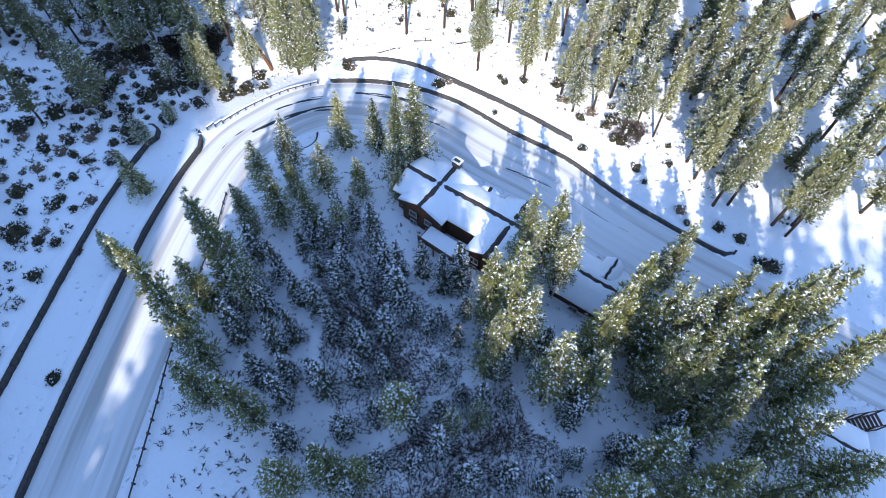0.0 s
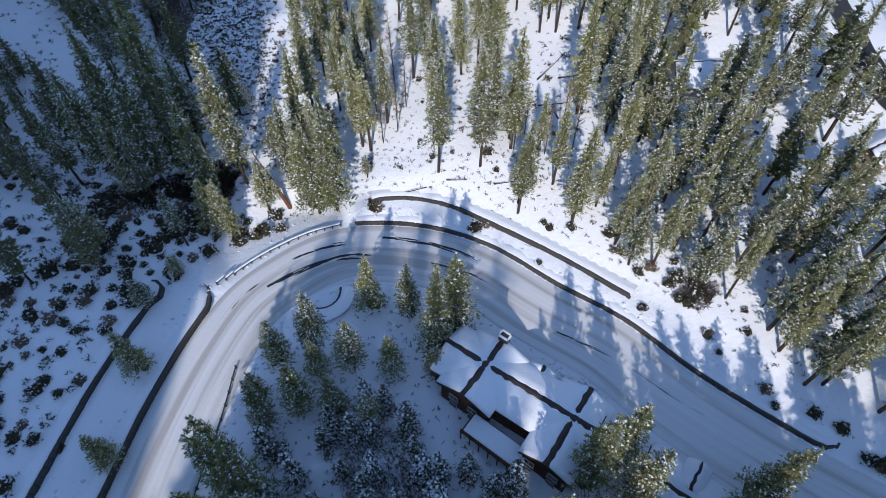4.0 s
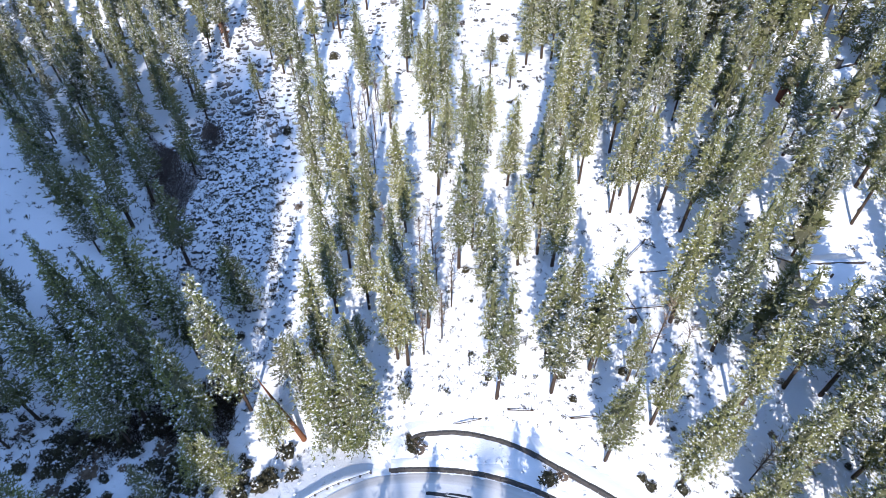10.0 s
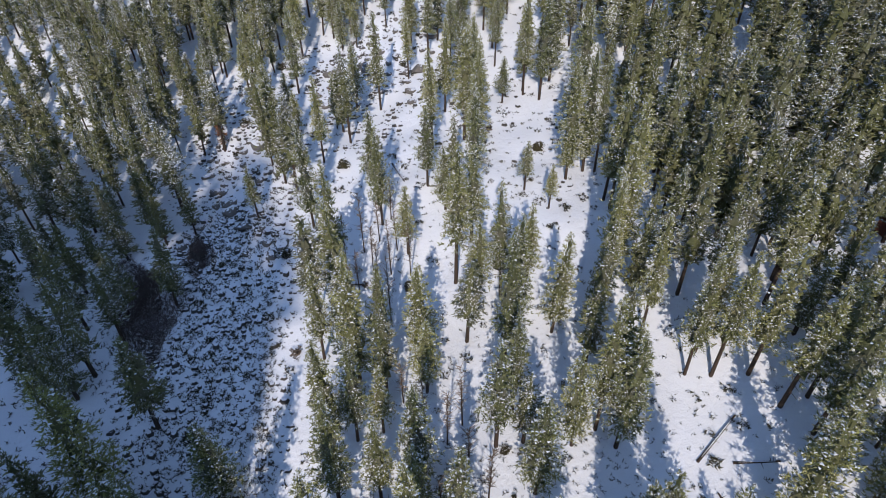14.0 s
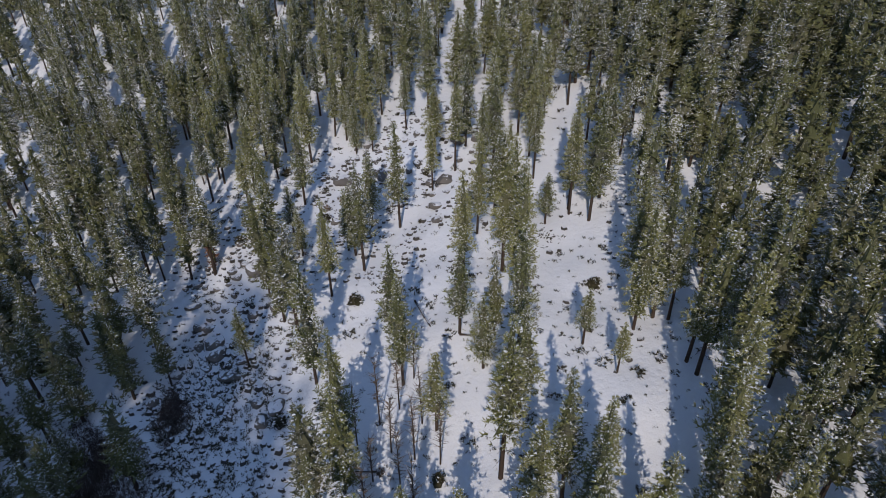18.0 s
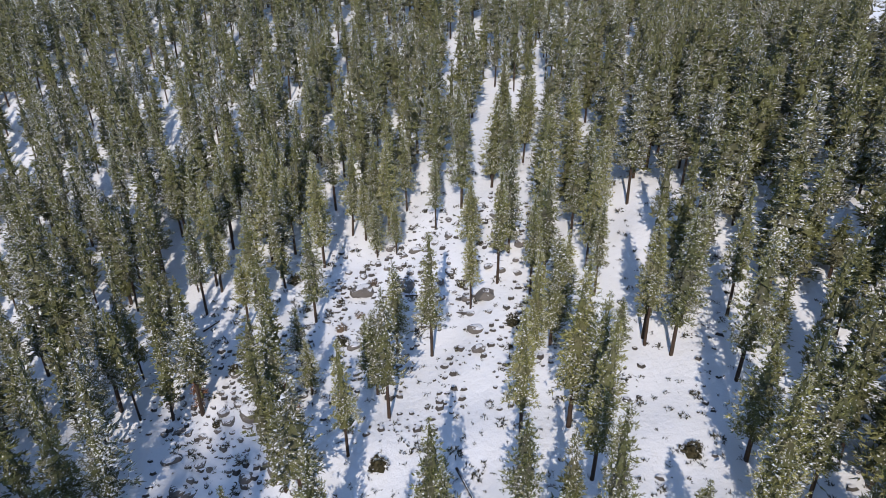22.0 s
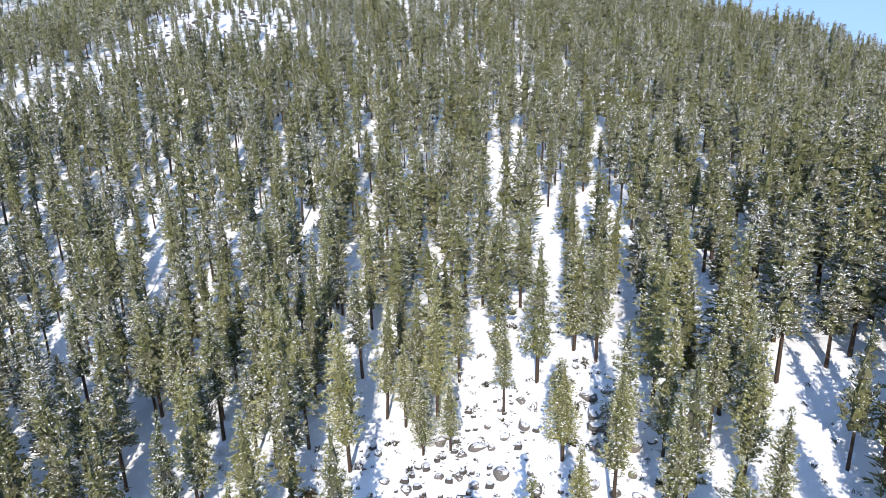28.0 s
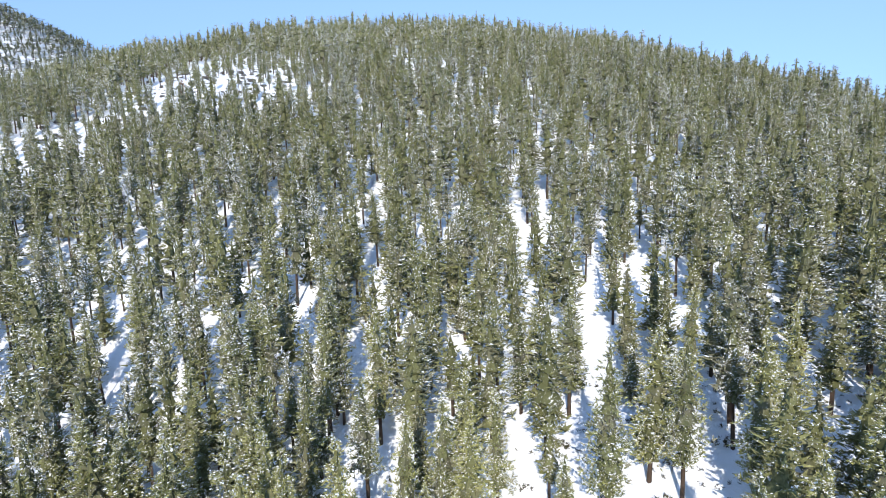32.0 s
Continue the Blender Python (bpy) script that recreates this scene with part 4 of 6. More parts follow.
HIGH2 = [(13.3, 225.4, 5.2), (31.6, 206.8, 16.9), (32.5, 194.6, 16.9), (36.5, 194.6, 16.9), (44.1, 194.4, 11.7), (36.4, 182.9, 15.6), (-31.4, 203.6,
    11.7), (-41.2, 224.4, 18.2), (-48.8, 227.6, 18.2), (-46.3, 208.5, 16.9), (-42, 202.1, 13), (-27.3, 192.4, 11.7), (-50.7, 210.5, 18.2), (-57.4,
    235.2, 18.2), (-50.8, 204.5, 16.9), (-28, 222, 16.9), (-57.9, 212.3, 18.2), (-66.2, 224.8, 18.2), (18.5, 238, 14.3), (18.6, 224.9, 11.7), (21.9,
    229, 11.7), (-21.1, 194.2, 7.8), (41.1, 198.9, 18.2), (9.9, 186.3, 11.7), (-46.2, 197, 13), (-10.3, 187.4, 10.4), (3, 211.6, 7.8), (-39.9, 247.6,
    18.2)]
GLADE_EDGE = [(51.9, 56.8, 21), (45.3, 65.3, 13.8), (43.2, 65.6, 19), (38.9, 70.2, 17), (46.6, 71.7, 25), (35.9, 71.9, 14), (28.8, 80.9, 21.4), (36.8, 86, 20),
    (20.9, 86, 20.5), (38.1, 95.1, 20), (8.3, 96.2, 23.5), (21.5, 96.7, 23.8), (15.6, 99.7, 17), (16.3, 100.3, 20), (19.2, 100.9, 20), (8.2, 101.8, 18),
    (-3.5, 104.3, 18), (9.9, 111, 18), (40.4, 113.2, 20), (43.9, 113.5, 20), (20.9, 114.1, 20), (15.6, 115.3, 18), (19.1, 116.6, 23), (22.7, 117.9, 16.9),
    (34.9, 119.2, 20), (32, 120.3, 20), (-11, 122.3, 19), (34.2, 122.5, 20), (-13.9, 123.2, 19), (44.1, 125.2, 20)]
SPUR_PINES = [(28.9, 127.3, 20), (17.4, 130.8, 18), (-1.1, 132.1, 17), (12.3, 133.3, 20), (-6.6, 133.6, 17), (25.6, 134.2, 20), (-15.3, 135.3, 19), (7.6, 136.6,
    17), (28.2, 137, 21), (11.6, 138.3, 20), (5.5, 142.2, 23.7), (32.9, 145.5, 20), (-12.9, 148, 22.7), (31.5, 148.1, 21), (-1.1, 149.6, 13), (31.2,
    150.2, 19.7), (22.1, 150.3, 8), (41.2, 154.1, 20), (19.4, 155.6, 9), (6, 155.8, 12), (10.7, 156, 20), (-4.7, 157.2, 18), (32.2, 157.5, 20), (30.5,
    158.6, 21.5), (-16.7, 160.8, 20), (3.7, 161.2, 14.6), (-5.2, 161.6, 18), (-27.2, 167.4, 11), (13.7, 168.9, 20), (5.9, 170.5, 19)]
CLEARING = [(12, 171.5, 21), (34.2, 173.7, 20), (-14.4, 174.4, 17), (14, 174.9, 20), (28.2, 179, 20), (21.1, 180.1, 9.1), (9.8, 180.7, 18), (25.5, 181.2, 20),
    (-23.3, 181.9, 17), (37.1, 181.9, 19), (25.7, 182.3, 19), (31.3, 183.1, 19), (-10.5, 183.6, 13.5), (-19.4, 184.8, 8.8), (-11.7, 184.9, 11.8), (15.3,
    186.8, 13.3), (-2.5, 188.9, 20), (-21.2, 190.4, 10.2), (21.8, 190.7, 15), (-7.4, 190.9, 13.7), (13, 193.8, 16), (4.1, 194.7, 13.6), (15.5, 195.5, 18),
    (22.4, 196.4, 17), (8.7, 197.3, 18.8), (24.2, 199.6, 17), (-19.8, 200, 18.4), (-30.5, 201.4, 12.7), (21.5, 201.5, 15), (16.5, 201.9, 18)]
SHOULDER = [(11.5, 202.1, 17), (24.6, 204.6, 16.8), (5.9, 205, 13), (27.5, 205.2, 14.4), (-38.5, 207.2, 19), (-30.2, 208, 16), (6.4, 208.3, 10.1), (30, 210.5,
    18), (-36.8, 211.8, 18), (-6.2, 212.3, 10), (-19, 213.3, 19), (-9.6, 213.3, 11), (-38, 213.6, 19), (1, 213.7, 13), (20.7, 214.2, 18), (-28.3, 215.2,
    19), (5.9, 215.6, 19.8), (14.2, 216.3, 17), (25.6, 216.6, 18), (-10.1, 216.7, 11), (-7.2, 217.2, 17), (-24.4, 217.3, 19), (-11.5, 217.5, 12), (12.1,
    219.1, 17), (-13.9, 219.3, 18), (-19.9, 220.2, 17), (-26, 220.3, 18), (-3.6, 221.1, 15.8), (-9.4, 221.1, 17), (-36.2, 221.3, 19)]
HIGH_GLADE = [(12.4, 221.8, 6.1), (-6.5, 222.3, 18), (-30.9, 222.9, 17), (16.8, 224.1, 10.2), (-28.5, 224.3, 19), (-37, 224.8, 18), (-42.3, 225.3, 18), (16.9,
    225.8, 7.9), (19.7, 226.1, 17), (-41.7, 227, 18), (-17.2, 227.3, 17), (-52.3, 227.9, 18), (-46.4, 228.2, 18), (-23.8, 228.4, 18), (-47.3, 228.5, 18),
    (7.6, 230.7, 15), (3.5, 231.4, 13.8), (-58.3, 232.4, 18), (2, 232.4, 12.9), (-37.6, 234.1, 17), (-15.5, 235.9, 18), (-22, 239, 18), (-32.7, 239.3,
    18), (-21.1, 241.2, 18), (-31.2, 242.7, 17), (-58.7, 249.6, 17), (-49.2, 251.9, 17), (-63.8, 256.5, 17)]
PLACED = []
trng = np.random.RandomState(5)
SPARE = []


# open snow among the trees: strips from end to end, and their half width
LOW_GAPS = [(18.5, 93.6, 13.2, 78.1, 2.2), (35.1, 95.9, 24.8, 87.2, 2), (38.3, 96.1, 28.4, 80.8, 1.8), (3.6, 99.1, 3.1, 83.4, 2.6), (-1, 102.6, 1.7, 92.2, 3),
    (33, 113.4, 23.6, 92, 2.8), (18.6, 113.8, 11.6, 97.3, 2), (16, 114.1, 10.8, 92.7, 1.8), (7.1, 114.9, 3.9, 100.6, 1.5), (35.7, 115.2, 25.4, 89.9, 2.9),
    (0.3, 118.9, -0.4, 85.6, 3.1), (33.8, 125.7, 21.7, 91.5, 2.5), (32.7, 129.6, 21, 105.9, 1.8), (5.2, 130.6, 1.8, 110.5, 1.7), (2.6, 138, -0.8, 111.2,
    1.6), (20.1, 143.4, 13.5, 130.3, 2.3), (-38.1, 144.2, -29.6, 116.6, 3), (-39.8, 144.4, -23.1, 112.2, 4.1), (-28.9, 146.3, -23.3, 118.2, 5.1)]
MIDDLE_GAPS = [(30.5, 154.2, 19, 136.6, 2.4), (21.6, 155.5, 14.4, 137.5, 2.1), (35.7, 156.4, 20.1, 132.6, 2.1), (17.1, 161, 8.5, 137.1, 2.1), (-24.1, 161.5, -18.7,
    137.6, 3.1), (-32.2, 161.7, -21.8, 115.1, 5.3), (-38.4, 162.7, -29.8, 141.3, 3.9), (-19.3, 164.5, -20.5, 128.9, 3), (-32.3, 165, -26.2, 140.6, 4.6),
    (-81.9, 168.4, -63.5, 132.5, 6.2), (-9.9, 169.6, -9.4, 144.3, 2.5), (27.7, 172.6, 15.1, 144.1, 2.7), (-34.3, 173, -27.1, 151.5, 4.1), (2, 174.7, -1.6,
    145, 1.8), (25.5, 175.2, 14.7, 123.3, 2.9), (32.6, 176, 15.1, 153.5, 2), (25.8, 177.5, 16.6, 159.6, 3.3), (-31.5, 180.6, -20.5, 127.2, 5.4), (-39.4,
    181.1, -26.5, 158.9, 3.2)]
UPPER_GAPS = [(-1.8, 181.3, -3.6, 150.9, 1.7), (32.8, 182.7, 18.5, 164.2, 2.4), (5.4, 183.4, 0.1, 129.9, 2.1), (-17.3, 188.9, -14.1, 156.4, 1.8), (41.9, 189.8,
    24.7, 169, 1.5), (4.9, 190.8, -0.9, 163.8, 2.6), (6.6, 194, 1.4, 162.3, 2.5), (21.7, 194.7, 11, 172.9, 1.5), (29.4, 195.1, 15.7, 170.3, 1.8), (-3.5,
    195.7, -6.9, 166.4, 1.5), (-33.9, 201.2, -30.6, 174.3, 2.2), (15.4, 204.8, 5.9, 175.9, 1.5), (-34.5, 205.3, -28.3, 177.9, 2.6), (-21.4, 210.4, -19.9,
    178.2, 2.2), (-20.4, 213.2, -17.2, 172.5, 1.7), (-14.3, 214.1, -13.9, 174.4, 2.3), (14.2, 214.6, 3.7, 194.7, 3), (-13.2, 217.9, -9.3, 187.7, 2),
    (11.2, 219, 3.3, 186.4, 2.5)]
HIGH_GAPS = [(-8.1, 220.7, -8.1, 199.6, 3), (15.9, 221.3, 6.4, 200.4, 2.6), (-12.4, 221.4, -13.1, 201.2, 1.7), (4.8, 223.1, -3.1, 197.7, 1.5), (1.3, 228.1, -6,
    199, 1.5), (-21.9, 229.3, -21.2, 204.2, 1.6), (24.8, 230.2, 10, 203.5, 1.7), (7.5, 236.2, -0.2, 188.9, 1.6), (47.1, 238.2, 29.6, 205.8, 1), (25.5,
    238.3, 11.1, 191.2, 1.5), (21.1, 258, 8.9, 224.2, 1.5), (20.4, 261.9, 6.9, 203.4, 1.7), (-16.6, 273.3, -16.1, 234.5, 1.7), (13.3, 280, 1.1, 229.5,
    1.6), (41.1, 281.4, 16.6, 228.7, 1.5), (-30.7, 293, -25.6, 247.7, 1), (-50, 304.2, -40.3, 257.4, 1.3), (21.8, 315.4, 9.9, 255, 1), (19.4, 318.8, 5.1,
    254.6, 1)]
RIDGE_GAPS = [(-34.1, 326.3, -27.4, 258.9, 1), (-13.3, 332.4, -14.9, 264.2, 1.1), (42.6, 367.5, 17.1, 269.8, 1), (34.1, 449.9, 32.8, 434.9, 2.3), (15.8, 456.4,
    14.5, 439, 2.2), (-99.8, 495.5, -91.4, 463.8, 3.8), (5, 519.6, 2.4, 463, 1.5)]


def clear_of(x, y, soft=1.2):
    """1 in the woods, 0 in an opening."""
    out = np.ones_like(x)
    for x0, y0, x1, y1, r in LOW_GAPS + MIDDLE_GAPS + UPPER_GAPS + HIGH_GAPS + RIDGE_GAPS:
        w = np.array((x1 - x0, y1 - y0), float)
        k = np.clip(((x - x0) * w[0] + (y - y0) * w[1]) / (w @ w), 0, 1)
        d = np.hypot(x - x0 - k * w[0], y - y0 - k * w[1])
        out = np.minimum(out, np.clip((d - r) / soft, 0, 1))
    return np.maximum(out, np.where(y > 240, np.where(x < 8, 0.6, 0.25), 0.0))


FOOTPRINTS = [(48.6, 61.2, 93.8, 105.0), (69.5, 84.0, 72.5, 83.5), (63.0, 76.5, 124.5, 136.0)]


def stand(spots, kind, label, group, thing=True, gap=1.7, open_too=True, spread=1.0):
    """Set out the trees of one stretch, leaving out any that would stand in another."""
    for x, y, h in spots:
        if any(x0 < x < x1 and y0 < y < y1 for x0, x1, y0, y1 in FOOTPRINTS):
            continue
        s = float(beyond(x, y))
        if any((x - a) ** 2 + (y - b) ** 2 < gap**2 for a, b in PLACED) or -11.5 < s < 0.9:
            continue
        if not open_too and clear_of(np.array([x]), np.array([y]))[0] < 0.5:
            continue
        PLACED.append((x, y))
        if not thing:
            SPARE.append((x, y, h, 1.7))
            continue
        src = MODELS[kind, trng.randint(5 if kind == "pine" else 4)]
        k = h / TALL[kind]
        wide = spread * k**0.5 * trng.uniform(0.85, 1.15)
        ob = copy_thing(src, Matrix.Translation((x, y, float(height(x, y)) - 0.05)) @ Matrix.Rotation(trng.uniform(0, 6.28), 4, "Z")
                        @ Matrix.Rotation(trng.normal(0, 0.02), 4, "X") @ Matrix.Diagonal((wide, wide, k, 1)))
        tagged(ob, label, "tree", group)


stand([(-30.4, 38.7, 27.4), (-23.1, 44.4, 27), (-27.8, 42.8, 16), (-27, 28, 17), (-20.5, 24, 20), (-15.5, 65.3, 17), (-9.6, 61.8, 14), (-23.2, 59.3, 9), (-1.9, 21.4, 17)], "broad", "very tall olive-green pine at the inside of the bend", "trees inside the bend", gap=0.5)
stand(BEND, "broad", "snow-flecked pine beside the bend of the road", "trees inside the bend", gap=3.0)
stand(HOLLOW, "fir", "young fir heavy with snow in the shaded hollow", "trees inside the bend")
def hollow(x, y):
    inside = (beyond(x, y) < -17) & (y < 62 + 0.3 * x) & (x + y < 48) & (x > -24 + 0.35 * np.clip(40 - y, 0, 40))
    return np.where(inside, np.clip(0.48 + 0.6 * wave(x, y, 14, 71), 0.0, 1), 0)


stand([(x, y, trng.uniform(6.5, 12.5)) for x, y in scatter(np.random.RandomState(70), -34, 34, 8, 70, 3.4, hollow)], "fir", "dark fir with white snow-laden boughs in the shaded hollow", "trees inside the bend")
stand([(x, y, 1.18 * h) for x, y, h in YARD], "broad", "tall bushy pine near the snow-roofed houses", "trees by the houses")
stand([(x, y, 1.18 * h) for x, y, h in YARD2], "broad", "tall snow-laden pine near the snow-roofed houses", "trees by the houses")
stand([(51.7, 56.7, 21), (55.5, 54.7, 22), (52, 53.5, 18), (53.9, 48.6, 20), (56, 48, 22), (61.5, 43.1, 23), (62.9, 40.9, 20), (61.4, 52.9, 22), (72.8, 54.8, 23), (64.3, 42.3, 21), (74.5, 41.7, 22),
       (66, 58, 22), (58.5, 61, 20), (70, 48, 22), (80, 50, 23), (68.5, 63.5, 21), (47.5, 62.5, 18)], "pine", "tall olive-green pine above the lower road leg", "hillside pines")
stand([(-40.4, 66.2, 11), (-42.6, 53.2, 9.5), (-41.2, 77.4, 7.5), (-37.2, 82.6, 5.5)], "broad", "bushy olive-green conifer at the terrace wall", "trees on the western slope")
stand([(-27.2, 102.4, 30), (-37.2, 104.5, 31), (-32.9, 99.2, 22), (-30.3, 93.4, 13.5), (-23.8, 98.2, 13), (-49.1, 114.5, 25)], "broad", "towering dark conifer with sunlit tip at the ravine", "ravine trees")
stand([p for k, p in enumerate(RAVINE) if k % 5 in (0, 3) and all(math.hypot(p[0] - x, p[1] - y) > 1.0 for x, y in [(-49.4, 119.9), (-36.4, 106.0), (-55.9, 111.4), (-51.5, 114.5)])], "broad", "tall dark conifer in the shaded ravine", "ravine trees", spread=1.2)
stand([(8.3, 96.5, 25), (21.2, 87.4, 15.5), (29.1, 82, 15), (16, 99.4, 20), (-9.6, 97.4, 19), (-17.8, 99.9, 23), (-12.3, 98.4, 21.5), (27.1, 88, 17.5), (21.6, 98.8, 15.5), (25.9, 94, 13.5),
       (-4.9, 105.6, 23), (0.3, 108.8, 18), (32.9, 82, 14), (-4.7, 98.8, 5.5)], "pine", "snow-dusted pine on the bank above the bend", "hillside pines")
stand([(-10.9, 95.0, 24), (-14.4, 96.0, 22), (-16.2, 98.1, 19)], "broad", "bushy snow-dusted pine at the mouth of the ravine", "hillside pines")
stand(GLADE_EDGE, "pine", "slim snow-dusted pine at the edge of a glade above the road", "hillside pines", gap=0.7)
stand(SPUR_PINES, "pine", "snow-flecked pine with a bare lower trunk on the slope", "hillside pines", gap=0.7)
stand(CLEARING, "pine", "full olive-green pine beside a bright snow clearing", "hillside pines", gap=0.7)
stand(SHOULDER, "pine", "upright pine on the snowy shoulder of the hill", "hillside pines", gap=0.7)
stand(HIGH_GLADE, "pine", "tall olive-green pine high above the clearing", "hillside pines", gap=0.7)
stand([(12.5, 138.9, 19), (18, 130.6, 18), (24.1, 131.3, 17), (9, 148.1, 17), (15.1, 137.4, 16), (33.3, 134, 18)], "pine", "full olive-green pine beside a bright snow clearing", "hillside pines", gap=1.5)
stand([(66.3, 74.5, 17), (65.0, 69.5, 16), (69.3, 68.2, 13), (72.5, 66.5, 12), (72, 90, 19), (76.5, 104, 18), (75, 113, 20), (88, 104, 19), (90, 96, 20), (92, 112, 19), (95, 88, 20), (88, 119, 21), (77, 121, 20), (66, 112, 20), (63, 107, 19), (70, 100, 18), (66, 92, 19), (78, 69, 19), (85, 72, 20), (67, 84, 20)], "pine", "olive-green pine among the houses on the slope", "hillside pines", gap=1.5)
stand(SPUR, "pine", "slim snow-dusted pine on the spur above the bend", "hillside pines", gap=3.2, open_too=False)
stand(GLADE, "pine", "slim olive-green pine at a snowy glade", "hillside pines", gap=3.2, open_too=False)
stand(SLOPE, "pine", "olive-green pine on the steep slope above the road", "hillside pines", gap=3.2, open_too=False)
stand(MID, "pine", "slim pine among snow patches on the hillside", "hillside pines", gap=3.2, open_too=False)
stand(UP, "pine", "upright pine at a bright snow clearing", "hillside pines", gap=3.2, open_too=False)
stand(HIGH, "pine", "upright pine high on the snowy slope", "hillside pines", gap=3.2, open_too=False)
stand(MID2, "pine", "", "", False, 3.4, False)
stand(UP2, "pine", "", "", False, 3.4, False)
stand(HIGH2, "pine", "", "", False, 3.4, False)
RUST = needles("dead_needles", (0.16, 0.075, 0.045), (0.30, 0.16, 0.10), snow=0.5)
for k, (x, y, h) in enumerate([(-71, 358, 15.0), (-35.5, 189, 9.0), (-22, 183, 6.0)]):
    dead = tree_model("dead_tree", 90 + k, h, 0.15, 0.12 * h, "cone", 0.1, RUST, BARK)
    dead.location = (x, y, float(height(x, y)) - 0.05)
    tagged(dead, "dead pine with rust-brown needles on the hillside", "tree", "dead pines")
for m in MODELS.values():
    for o in (*m.children_recursive, m):
        bpy.data.objects.remove(o)

# ---- the forest ----
HOUSES = [(76, 78, 7.5), (56, 99, 6), (70.5, 131.5, 5.5), (84, 90, 6), (81, 100, 5)]


def lower_woods(x, y):
    s = beyond(x, y)
    ok = clear_of(x, y) * (s > 11)
    for hx, hy, r in HOUSES:
        ok = ok * (np.hypot(x - hx, y - hy) > r)
    west = (x < -45) & (y < 130)
    thick = np.where(west, np.where(y > 96, 0.12, 0.08), np.where(x < -46, np.where(y < 168, 0.18, 0.85), np.where((x > 14) & (x < 38) & (y < 150), 0.3, np.where((x > -9) & (x < 38) & (y < 190), 0.06, np.where((x < -22) & (y < 164), 0.06, np.where(x < -12, 0.75, 0.3))))))
    return ok * np.where(x > 38, np.where(y > 125, 0.95, 0.22), np.where((y > 205) & (x > -46), 0.7, np.where((x < -62) & (y > 100), 0.3, 0.75 * thick)))


def scar(x, y):
    """1 on the rocky open shoulder of the upper hill, fading to 0 round it."""
    out = np.zeros_like(x)
    for x0, y0, x1, y1, r in [(-122, 352, -84, 378, 18), (-84, 380, -46, 372, 13), (-50, 375, -58, 455, 10), (-78, 400, -92, 480, 14), (4, 385, 30, 425, 7), (2, 400, -2, 460, 5)]:
        w = np.array((x1 - x0, y1 - y0), float)
        k = np.clip(((x - x0) * w[0] + (y - y0) * w[1]) / (w @ w), 0, 1)
        out = np.maximum(out, np.clip(2 - np.hypot(x - x0 - k * w[0], y - y0 - k * w[1]) / r, 0, 1))
    return out


def upper_woods(x, y):
    return clear_of(x, y) * np.clip(0.85 + 0.3 * wave(x, y, 30, 21), 0.4, 1) * (1 - scar(x, y) * np.clip(0.75 + 0.5 * wave(x, y, 12, 22), 0.3, 0.95))


def on_scar(spots):
    """Stunted trees on the rocky shoulder."""
    out = np.array(spots)
    out[:, 2] *= 1 - 0.5 * scar(out[:, 0], out[:, 1])
    out[:, 3] *= 1 - 0.3 * scar(out[:, 0], out[:, 1])
    return out


frng = np.random.RandomState(77)


def sized(spots, low, high, seed):
    r = np.random.RandomState(seed)
    h = r.uniform(low, high, len(spots)) * np.where(r.uniform(0, 1, len(spots)) < 0.15, 0.6, 1)
    return np.column_stack([spots, h, 2.35 * (h / 18) ** 0.5 * r.uniform(0.8, 1.2, len(spots))])


near = scatter(frng, -130, 140, 36, 235, 3.5, lower_woods)
near = near[(np.abs(near[:, 0] + 5) < 42 + 0.45 * (near[:, 1] - 20)) | ((near[:, 0] > 44) & (near[:, 0] < 96) & (near[:, 1] < 95))]
near = np.array([p for p in near if all((p[0] - a) ** 2 + (p[1] - b) ** 2 > 3.3**2 for a, b in PLACED)])
NEAR = np.vstack([sized(near, 13, 20, 1), np.array(SPARE)])
east_wood = (NEAR[:, 0] > 41) & (NEAR[:, 1] > 142)
NEAR[east_wood, 2:] *= 1.1
far_trees("forest_slope", "olive-green snow-dusted pine wood on the lower hillside", NEAR, 1, 0.66, 0.6, 7, 3, 3, 0.2, clump=0.24, sides=7, core=0.5, tiers=8)
mid = scatter(frng, -260, 260, 235, 400, 3.8, upper_woods)
mid = mid[np.abs(mid[:, 0] + 10) < (mid[:, 1] - 150) * 0.9 + 25]
far_trees("forest_upper", "dense pine wood with snow between the trunks", on_scar(sized(mid, 13, 20, 2)) * (1, 1, 1, 0.92), 2, 0.9, 0.6, 6, 2, 2, 0.2, clump=0.32, sides=5, core=0.55, tiers=6)
top = scatter(frng, -420, 420, 400, 660, 4.3, upper_woods)
top = top[np.abs(top[:, 0] + 10) < (top[:, 1] - 150) * 0.9]
far_trees("forest_ridge", "pine wood along the ridge line", on_scar(sized(top, 12, 19, 3)) * (1, 1, 1, 1.25), 3, 1.1, 1.1, 4.5, 1, 2, 0.14, clump=0.35, sides=4, core=0.55, tiers=5)
# out-of-view woods south and west, added to throw dappled shade into the valley
south = scatter(frng, -170, 75, -112, -8, 4.6, lambda x, y: np.where((y < -22) | ((x > -36) & (x < 45)), 0.8, 0.0) * np.where(y > -70, 0.6, 1))
flank = scatter(frng, -125, -52, -22, 84, 4.4, lambda x, y: np.where((x < -56 - 0.26 * np.clip(y - 20, -20, 200)) & (beyond(x, y) > 10), 0.25, 0.0))
south = np.vstack([south, flank])
far_trees("forest_south", "unseen tall dark pines added on the steep southern and western sides to shade the valley", sized(south, 17, 27, 4) * (1, 1, 1, 1.35), 4, 1.6, 1.9, 4.0, 1, 2, 0.3, clump=0.6, sides=4, tiers=4)
